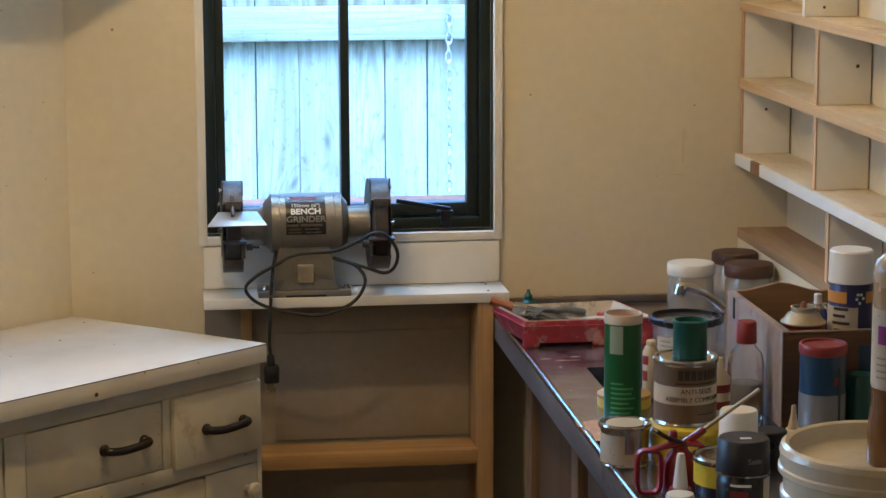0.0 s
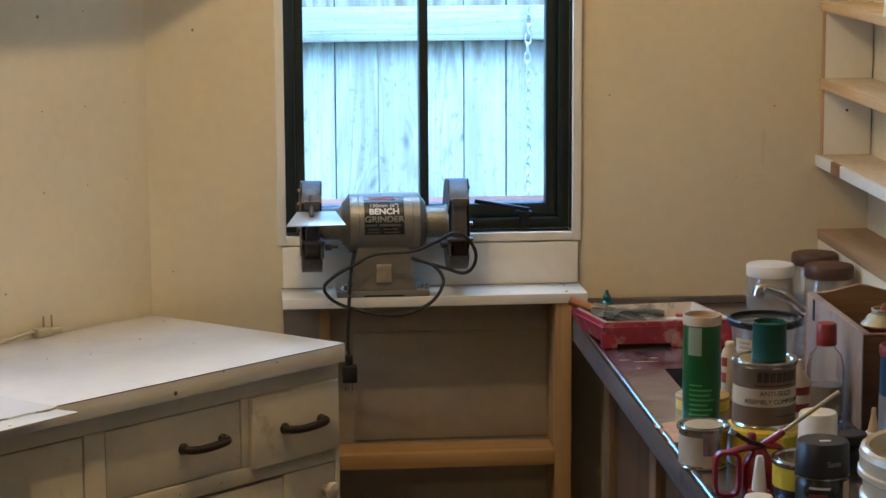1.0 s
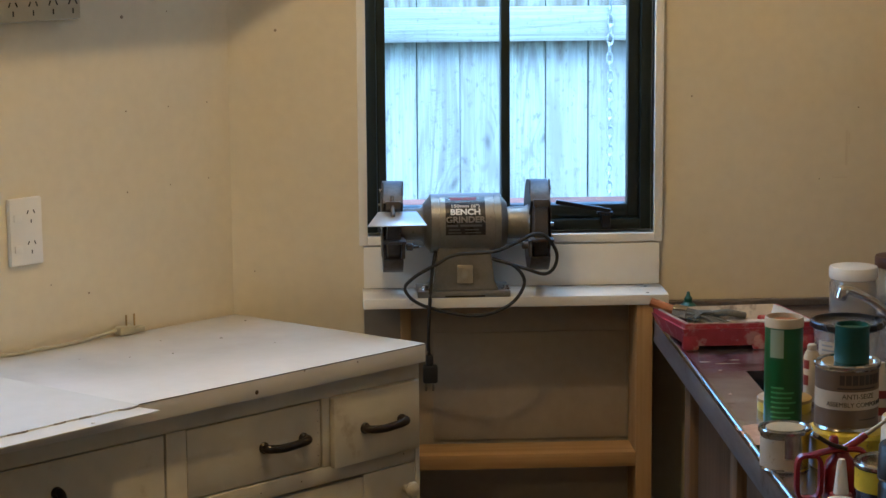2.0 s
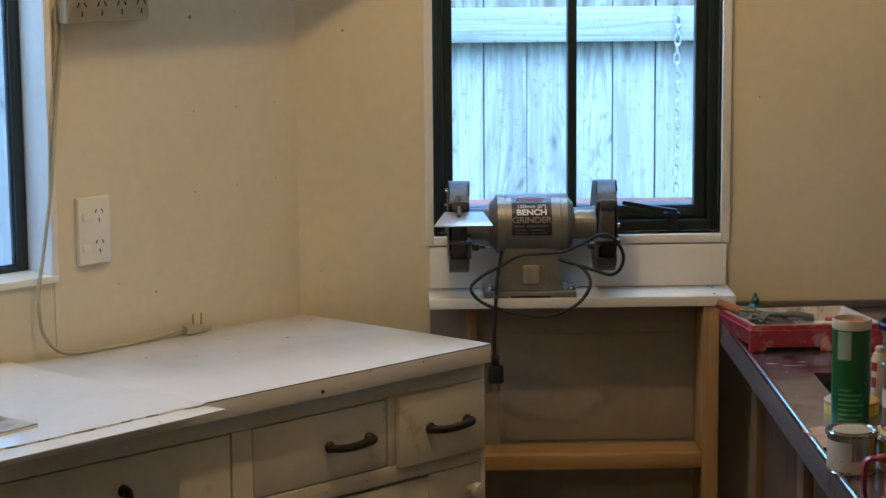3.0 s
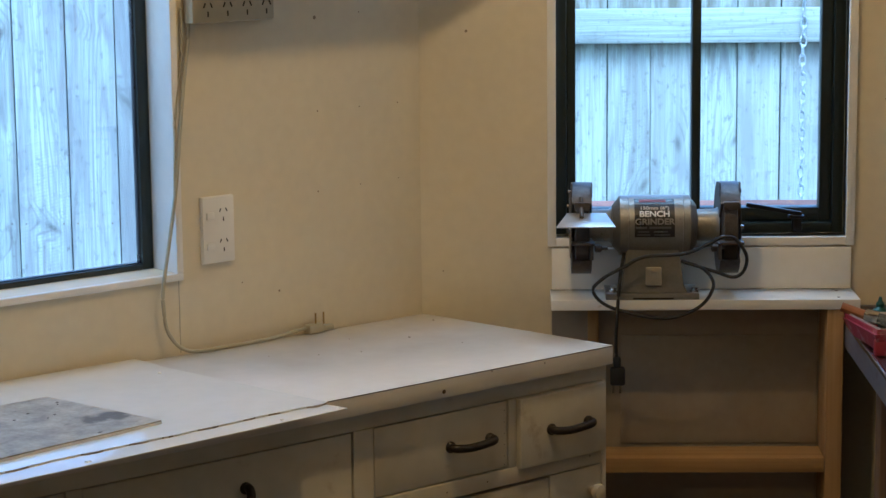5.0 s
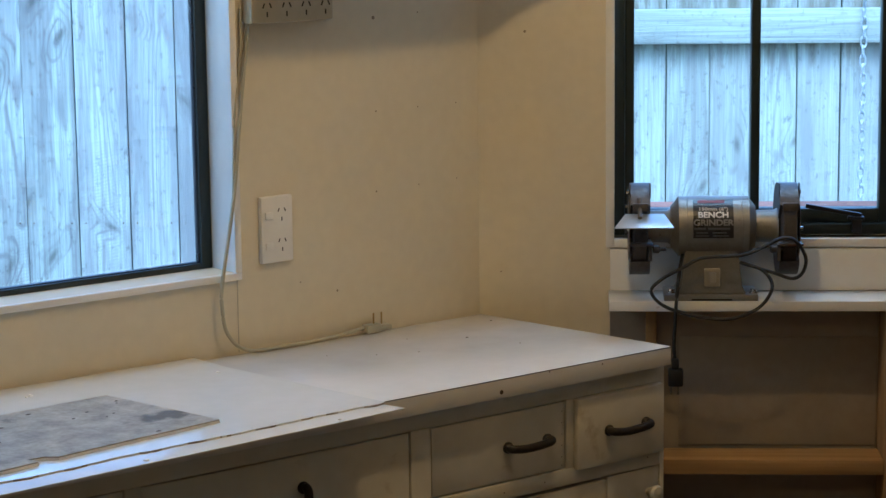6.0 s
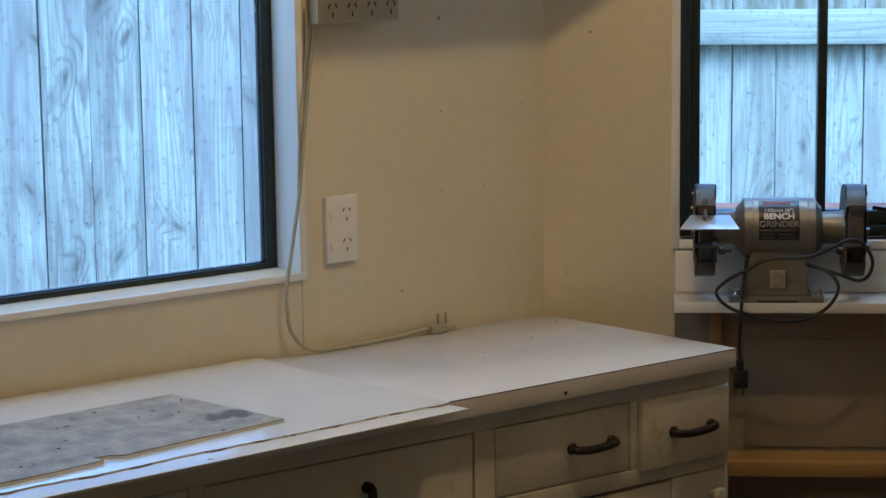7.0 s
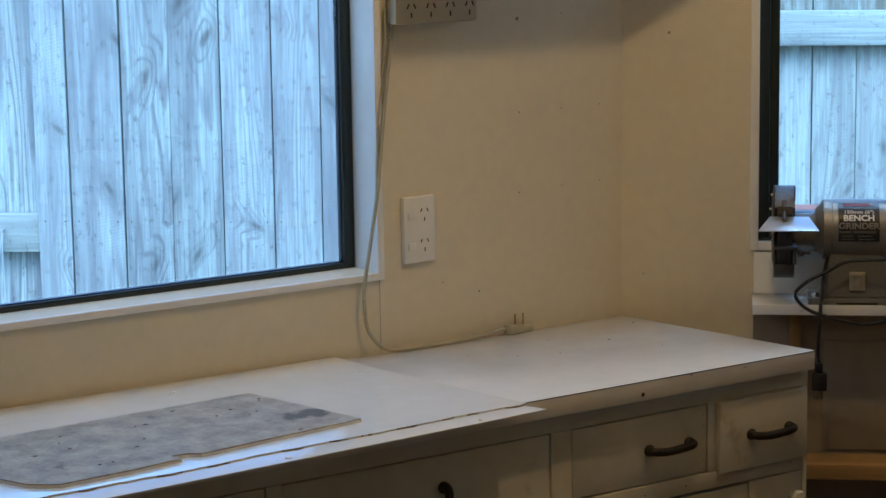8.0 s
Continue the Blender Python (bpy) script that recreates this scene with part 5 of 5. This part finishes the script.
y2 = tin_thing("yellow_tub", 0.726, 3.035, 0.9, "bright yellow paint tin with a rounded rim", "tin")
part("body", lathe([(0.050, 0), (0.052, 0.003), (0.053, 0.044)], 44), M["yellow"], y2)
part("lid", lathe([(0.0545, 0.0442), (0.0558, 0.047), (0.0545, 0.053), (0.050, 0.0545)], 44), M["yellow"], y2)
cp = tin_thing("compound_tin", 0.7255, 3.04, 0.9548, "taupe and cream labelled tin of assembly compound", "tin")
part("body", lathe([(0.0440, 0), (0.0452, 0.002), (0.0436, 0.005), (0.0436, 0.086), (0.0450, 0.088)], 48), M["tin"], cp)
part("label_lower", band(0.0436, 0.006, 0.032), M["taupe"], cp, "taupe label band")
part("label_middle", band(0.0436, 0.0322, 0.0578), M["pale"], cp, "cream label band")
part("label_upper", band(0.0436, 0.058, 0.0855), M["taupe"], cp, "taupe label band")
rim_lid(cp, 0.0450, 0.0935, M["tin"])
RW = 0.0444
words("ANTI-SEIZE", 0.0098, M["darkink"], cp, pose(0, 0, 0.0512, 0, 0, 10), RW, squeeze=1.0)
words("ASSEMBLY COMPOUND", 0.0090, M["darkink"], cp, pose(0, 0, 0.0395, 0, 0, 10), RW, squeeze=0.98)
for a0, a1 in ((-26, -17), (-15, -5), (-3, 7), (9, 19), (21, 29), (31, 38), (40, 46), (48, 57)):
    part("print_block", band(0.0437, 0.0675, 0.0815, a0, a1, 4, 0.0009), M["darkink"], cp)
part("print_bar", band(0.0437, 0.0615, 0.0635, -30, 45, 12, 0.0009), M["darkink"], cp)
part("print_bar", band(0.0437, 0.018, 0.0195, 10, 50, 12, 0.0009), M["darkink"], cp)
cpp = tin_thing("teal_cup", 0.7315, 3.04, 1.0478, "teal plastic cap standing on a tin lid", "cap")
part("cup", lathe([(0.0235, 0), (0.0245, 0.003), (0.0235, 0.046), (0.0245, 0.048), (0.0245, 0.052), (0.022, 0.0525), (0.0215, 0.046)], 36), M["teal"], cpp)

bk = tin_thing("clear_tub", 0.877, 3.68, 0.9, "clear plastic tub with a black rim", "tub")
part("body", lathe([(0.046, 0), (0.050, 0.003), (0.058, 0.068), (0.056, 0.068), (0.048, 0.006), (0.044, 0.004)], 44), M["clear"], bk)
part("rim", lathe([(0.0585, 0.061), (0.0630, 0.064), (0.0630, 0.072), (0.0605, 0.0745), (0.0575, 0.0745), (0.0565, 0.068)], 44, ring_only=True), M["blackgloss"], bk, "black plastic rim")
part("label", band(0.0553, 0.014, 0.044, -70, -20, 12), M["pale"], bk)
for i in range(3):
    part("print_bar", band(0.0562, 0.02 + 0.008 * i, 0.023 + 0.008 * i, -60, -28 - 5 * i, 8), M["greyink"], bk)


def jar(x, y, r, h, lid_h, lid, label):
    j = tin_thing("storage_jar", x, y, 0.9, label, "jar", "storage jars")
    part("body", lathe([(r * 0.9, 0), (r * 0.97, 0.004), (r * 0.97, h * 0.72), (r * 0.86, h - lid_h), (r * 0.82, h - lid_h), (r * 0.92, h * 0.7), (r * 0.92, 0.008), (r * 0.85, 0.005)], 44), M["clear"], j)
    part("lid", lathe([(r * 0.97, h - lid_h), (r, h - lid_h + 0.002), (r, h - 0.004), (r * 0.96, h - 0.0005), (r * 0.9, h)], 44), lid, j)
    return j


jar(0.950, 3.95, 0.0435, 0.1165, 0.0215, M["plastic"], "clear plastic storage jar with a cream screw lid")
jar(1.062, 4.065, 0.0440, 0.114, 0.021, M["brownlid"], "clear plastic storage jar with a brown lid")
jar(1.050, 3.92, 0.0445, 0.118, 0.023, M["brownlid"], "clear plastic storage jar with a brown lid")

bt = tin_thing("solvent_bottle", 0.872, 3.262, 0.9, "clear bottle of solvent with a red screw cap", "bottle")
part("body", lathe([(0.026, 0), (0.028, 0.003), (0.028, 0.082), (0.024, 0.100), (0.015, 0.111), (0.0135, 0.115), (0.0125, 0.115), (0.0140, 0.110), (0.0228, 0.0995), (0.0267, 0.0815), (0.0267, 0.005), (0.024, 0.003)], 36), M["bottleclear"], bt)
part("liquid", lathe([(0.0235, 0.0045), (0.0262, 0.0065), (0.0262, 0.055)], 32), mat("straw_liquid", (0.55, 0.46, 0.33), rough=0.1, trans=0.7, bump=0), bt)
part("cap", lathe([(0.0155, 0.116), (0.0158, 0.118), (0.0150, 0.147), (0.0135, 0.1495)], 28), M["redcap"], bt, "red plastic screw cap")
sq = tin_thing("striped_tube", 0.806, 3.17, 0.9, "white squeeze tube with red stripes", "tube")
part("body", lathe([(0.017, 0), (0.018, 0.002), (0.018, 0.085), (0.008, 0.10), (0.006, 0.115)], 28), M["pale"], sq)
for z in (0.015, 0.04, 0.065):
    part("stripe", band(0.018, z, z + 0.012), M["redcap"], sq)

wb = tin_thing("white_bottle", 0.760, 3.420, 0.9, "white plastic bottle with red print", "bottle")
part("body", lathe([(0.0120, 0), (0.0130, 0.002), (0.0130, 0.070), (0.009, 0.080)], 28), M["pale"], wb)
part("cap", lathe([(0.0075, 0.0805), (0.0075, 0.088), (0.006, 0.090)], 24), M["pale"], wb)
part("print_spot", band(0.0130, 0.052, 0.066, -80, -30, 6), M["redcap"], wb)
part("print_spot", band(0.0130, 0.026, 0.042, -80, -35, 6), M["redcap"], wb)
dk = tin_thing("dark_jar", 0.836, 2.985, 0.9, "small black jar with a flat lid", "jar")
part("body", lathe([(0.021, 0), (0.022, 0.002), (0.022, 0.038)], 28), M["blackgloss"], dk)
part("lid", lathe([(0.0225, 0.0385), (0.0225, 0.050), (0.021, 0.0515)], 28), M["blackcap"], dk)

# ---- open wooden box ----
bx = thing("wooden_box", pose(0.907, 3.18, 0.9), "open wooden box with a whitewashed side holding spray cans", "box")
BW, BL, BH, T = 0.262, 0.345, 0.148, 0.012
part("front_board", boxes((0.0, 0.0, 0.0, BW, T, BH - 0.004), bevel=0.001), M["boxdark"], bx)
part("worn_edge", boxes((0.0, 0.0004, BH - 0.0038, BW, T, BH - 0.0005), bevel=0.001), M["brown_light"], bx, "worn pale top edge")
part("side_board", boxes((-0.0005, T + 0.0003, 0.0, T, BL - T, BH), bevel=0.0015), M["whitewash"], bx, "whitewashed stained side board")
part("front_cap", boxes((-0.0025, -0.0015, 0.0, -0.0007, T, BH)), M["whitewash"], bx)
part("side_board", boxes((BW - T, T + 0.0003, 0.0, BW, BL - T, BH), bevel=0.001), M["boxwood"], bx)
back = bmesh.new()
bt_o = [(0, 0), (BW, 0), (BW, BH + 0.01)] + [(BW - 0.03 - i * 0.0185, BH + 0.01 - 0.016 * math.sin(math.pi * i / 8) ** 2 * 1.0) for i in range(9)] + [(0.03, BH - 0.002), (0, BH - 0.002)]
lo = [back.verts.new((x, BL - T, z)) for x, z in bt_o]
hi = [back.verts.new((x, BL, z)) for x, z in bt_o]
back.faces.new(lo)
back.faces.new(hi[::-1])
for i in range(len(lo)):
    back.faces.new((lo[i], hi[i], hi[(i + 1) % len(lo)], lo[(i + 1) % len(lo)]))
bmesh.ops.recalc_face_normals(back, faces=back.faces)
part("back_board", back, M["boxwood"], bx)
part("bottom_board", boxes((T, T, 0.0, BW - T, BL - T, 0.008)), M["boxwood"], bx)
part("hand_slot", boxes((-0.0016, 0.284, 0.110, 0.0, 0.296, 0.144), bevel=0.0007), M["dark"], bx)
for x0, x1, z0, z1 in ((0.115, 0.150, 0.05, 0.125), (0.16, 0.20, 0.04, 0.12), (0.15, 0.165, 0.035, 0.07)):
    part("paint_smear", boxes((x0, -0.001, z0, x1, 0.0005, z1), bevel=0.0003), M["blue"], bx, "blue paint smear")


def spray_can(x, y, z, r, h, body, cap_r, cap_h, cap, label, name="spray_can"):
    s = tin_thing(name, x, y, z, label, "spray can")
    part("body", lathe([(r * 0.95, 0), (r, 0.002), (r, h - 0.012), (r * 0.96, h - 0.009), (r * 0.9, h)], 40), body, s)
    part("cap", lathe([(cap_r, h + 0.0005), (cap_r, h + 0.004), (cap_r * 0.965, h + cap_h - 0.003), (cap_r * 0.9, h + cap_h)], 40), cap, s)
    return s


s1 = spray_can(1.0445, 3.30, 0.9085, 0.0335, 0.190, M["navy"], 0.0345, 0.0505, M["plastic"], "white-capped spray can with a navy and orange label")
part("label_band", band(0.0335, 0.161, 0.1785, -120, -27, 14), M["orange_print"], s1)
part("label_band", band(0.0335, 0.161, 0.1785, 26, 110, 14), M["orange_print"], s1)
part("label_panel", band(0.0337, 0.07, 0.155, -110, 3, 18), M["pale"], s1)
for i, (a0, a1) in enumerate(((-62, -22), (-64, -30), (-66, -18), (-60, -26))):
    part("print_bar", band(0.0345, 0.150 - 0.011 * i, 0.1545 - 0.011 * i, a0, a1, 8), M["darkink"], s1)
for a, z in ((-4, 0.166), (4, 0.160), (14, 0.167), (8, 0.173), (-1, 0.173)):
    part("dot_print", band(0.0336, z, z + 0.004, a, a + 6, 2, 0.001), M["whiteink"], s1)
s2 = tin_thing("open_spray_can", 0.971, 3.30, 0.9085, "uncapped spray can with a tinplate dome and red body", "spray can")
part("body", lathe([(0.032, 0), (0.033, 0.002), (0.033, 0.125), (0.034, 0.127)], 40), M["redcap"], s2)
part("dome", lathe([(0.0345, 0.1272), (0.0352, 0.1295), (0.0335, 0.1315), (0.0305, 0.1330), (0.0255, 0.1415), (0.0190, 0.1455), (0.0185, 0.1500), (0.0200, 0.1512), (0.0195, 0.1530), (0.0165, 0.1530), (0.0155, 0.148)], 40), M["dulltin"], s2, "tinplate dome")
part("valve", lathe([(0.005, 0.148), (0.005, 0.155), (0.003, 0.160)], 12), M["orange"], s2)
s3 = tin_thing("open_spray_can", 1.016, 3.375, 0.9085, "uncapped spray can with a white nozzle", "spray can")
part("body", lathe([(0.026, 0), (0.0265, 0.002), (0.0265, 0.124), (0.022, 0.137), (0.014, 0.142)], 36), M["tin"], s3)
part("nozzle", lathe([(0.0065, 0.142), (0.0065, 0.156), (0.005, 0.158)], 14), M["plastic"], s3)

bl = tin_thing("blue_can", 0.9505, 3.125, 0.9, "blue and silver cardboard can with a red lid", "can")
part("body", lathe([(0.0325, 0), (0.0335, 0.002), (0.0335, 0.127)], 40), M["blue"], bl)
part("label", band(0.0335, 0.004, 0.070), M["silverlabel"], bl, "silver grey lower label")
part("lid", lathe([(0.0345, 0.1275), (0.0355, 0.131), (0.0355, 0.140), (0.034, 0.1425), (0.031, 0.1425), (0.030, 0.139)], 40), M["redcap"], bl, "red plastic lid")
part("stripe", band(0.0337, 0.02, 0.11, 26, 33, 3, 0.001), M["darkink"], bl)
part("logo_spot", band(0.0338, 0.085, 0.097, 12, 24, 4, 0.001), M["redcap"], bl)
tc2 = tin_thing("teal_can", 1.014, 3.14, 0.9, "small dark teal bottle beside a blue can", "bottle")
part("body", lathe([(0.021, 0), (0.022, 0.003), (0.022, 0.085), (0.018, 0.091)], 28), mat("dark_teal_plastic", (0.02, 0.09, 0.10), rough=0.4), tc2)

# ---- oil can and small bottles ----
oc = thing("oil_can", pose(0.668, 2.865, 0.9) @ Matrix.Diagonal((1, 1, 0.88, 1)), "red enamelled pump oil can with long spouts", "oil can")
part("body", lathe([(0.0225, 0), (0.0235, 0.003), (0.0225, 0.048), (0.019, 0.060), (0.012, 0.068), (0.010, 0.074)], 36), M["redpaint"], oc, "", pose(0.010, 0, 0))
loop = [(-0.0345 + 0.0160 * math.copysign(abs(math.cos(a)) ** 0.55, math.cos(a)), -0.010, 0.0385 + 0.033 * math.copysign(abs(math.sin(a)) ** 0.45, math.sin(a))) for a in [2 * math.pi * k / 36 for k in range(36)]]
part("handle", strap(loop, 0.0052, 0.013), M["redpaint"], oc, "flat red loop handle")
part("lever", tube([(-0.034, -0.010, 0.071), (-0.012, -0.006, 0.076), (0.012, -0.002, 0.078), (0.034, 0.0, 0.076), (0.041, 0.0, 0.068), (0.042, 0.0, 0.052)], 0.0046, seg=10, n=6, flat=1.7), M["redpaint"], oc)
part("pump_head", lathe([(0.006, 0.074), (0.007, 0.076), (0.0065, 0.095), (0.0045, 0.098)], 16), M["redpaint"], oc)
part("short_spout", tube([(0.016, -0.008, 0.080), (-0.004, -0.008, 0.087), (-0.024, -0.008, 0.100)], 0.0034, seg=10, n=6), M["handle"], oc)
part("spout_tip", tube([(-0.024, -0.008, 0.100), (-0.031, -0.008, 0.1045)], 0.0040, smooth=False), M["tin"], oc)
part("spout_root", tube([(0.012, 0, 0.076), (0.030, 0.003, 0.087), (0.044, 0.006, 0.097)], 0.0058, seg=10, n=6), M["redpaint"], oc)
part("long_spout", tube([(0.042, 0.006, 0.0955), (0.08, 0.012, 0.123), (0.122, 0.018, 0.153)], 0.0030, seg=10, n=6), M["dulltin"], oc, "thin bright steel spout")
nz = tin_thing("glue_bottle", 0.6485, 2.735, 0.9, "red glue bottle with a tapered white nozzle", "bottle")
part("body", lathe([(0.017, 0), (0.018, 0.002), (0.018, 0.030), (0.0145, 0.040), (0.014, 0.045)], 24), M["redpaint"], nz)
part("nozzle", lathe([(0.0095, 0.0452), (0.0095, 0.050), (0.0055, 0.086), (0.004, 0.090)], 20), M["plastic"], nz, "tapered white nozzle")
nz2 = tin_thing("glue_bottle", 0.872, 3.0, 0.9, "white glue bottle with a thin tapered nozzle", "bottle")
part("body", lathe([(0.016, 0), (0.017, 0.002), (0.017, 0.036), (0.011, 0.048)], 24), M["plastic"], nz2)
part("nozzle", lathe([(0.0085, 0.048), (0.007, 0.054), (0.0036, 0.072), (0.0034, 0.080), (0.0025, 0.082)], 16), M["pale"], nz2)
wc = tin_thing("white_cap_bottle", 0.640, 2.70, 0.9, "small bottle with a white screw cap", "bottle")
part("body", lathe([(0.017, 0), (0.018, 0.002), (0.018, 0.028)], 24), M["pale"], wc)
part("cap", lathe([(0.0185, 0.0285), (0.0185, 0.044), (0.017, 0.0475)], 28), M["plastic"], wc)
s4 = spray_can(0.781, 2.955, 0.9, 0.026, 0.040, M["silverlabel"], 0.0272, 0.050, M["plastic"], "short spray can with a white cap")
by = tin_thing("black_yellow_tin", 0.726, 2.797, 0.9, "black and yellow paint tin with a tinplate lid", "tin")
part("body", lathe([(0.043, 0), (0.044, 0.002), (0.044, 0.064)], 44), M["blackgloss"], by)
part("label", band(0.044, 0.034, 0.062), M["yellow"], by, "yellow label band")
rim_lid(by, 0.0455, 0.0695, M["tin"])
bk2 = spray_can(0.7205, 2.70, 0.9, 0.0332, 0.076, M["blackgloss"], 0.0342, 0.042, M["blackcap"], "black spray can with a black cap", "black_spray_can")
words("Satin", 0.010, M["silverlabel"], bk2, pose(0, 0, 0.094, 0, 0, 12), 0.0338)
part("rim", lathe([(0.0325, 0.0725), (0.0345, 0.0735), (0.0345, 0.0755), (0.0325, 0.0762)], 40), M["tin"], bk2)
part("print_bar", band(0.0334, 0.0615, 0.0645, -42, 4, 8), M["whiteink"], bk2)
part("print_block", band(0.0334, 0.041, 0.055, -42, -2, 8), M["redcap"], bk2)
part("print_panel", band(0.0334, 0.004, 0.070, 36, 66, 6), M["pale"], bk2)
part("cap_mark", boxes((-0.006, -0.01, 0.1178, 0.008, -0.004, 0.1186)), M["whiteink"], bk2)

pail = tin_thing("plastic_pail", 0.767, 2.30, 0.9, "cream plastic pail with a snap-on lid", "pail")
part("body", lathe([(0.094, 0), (0.097, 0.004), (0.104, 0.150), (0.108, 0.152), (0.108, 0.158), (0.1045, 0.160), (0.105, 0.178)], 56), M["pail"], pail)
part("lid", lathe([(0.1080, 0.1785), (0.1105, 0.181), (0.1105, 0.187), (0.1085, 0.189), (0.1085, 0.200), (0.1095, 0.203), (0.1075, 0.2095), (0.103, 0.212), (0.0985, 0.210), (0.0965, 0.197), (0.094, 0.1935), (0.03, 0.1945)], 64), M["pail"], pail, "cream snap-on lid with a raised rim")
part("label", band(0.1015, 0.02, 0.12, -60, -25, 8), M["yellow"], pail)
tbn = tin_thing("tall_bottle", 0.778, 2.278, 1.0945, "tall amber plastic bottle with a white label on a pail lid", "bottle")
part("body", lathe([(0.031, 0), (0.033, 0.004), (0.032, 0.05), (0.029, 0.07), (0.030, 0.085)], 36), M["amber"], tbn)
part("shoulder", lathe([(0.030, 0.0855), (0.0290, 0.17), (0.0305, 0.195), (0.0312, 0.210), (0.028, 0.222), (0.020, 0.229)], 36), M["bottleplastic"], tbn)
part("label", band(0.0303, 0.088, 0.172, -120, 120, 30), M["pale"], tbn, "white printed label")
part("print_spot", band(0.0311, 0.135, 0.155, -68, -40, 6), M["magenta"], tbn)
for i in range(4):
    part("print_bar", band(0.0311, 0.098 + 0.007 * i, 0.1 + 0.007 * i, -70, -20, 6), M["greyink"], tbn)
sc = thing("paper_scrap", pose(0.632, 3.20, 0.9003), "crumpled brown paper scrap on the bench edge", "paper scrap")
b = bmesh.new()
rn = random.Random(9)
vs = [[b.verts.new((-0.022 + 0.009 * i + rn.uniform(-.002, .002), -0.06 + 0.02 * j + rn.uniform(-.004, .004), 0.0004 + rn.uniform(0, 0.004))) for j in range(7)] for i in range(6)]
for i in range(5):
    for j in range(6):
        b.faces.new((vs[i][j], vs[i + 1][j], vs[i + 1][j + 1], vs[i][j + 1]))
part("paper", b, M["scrap"], sc)
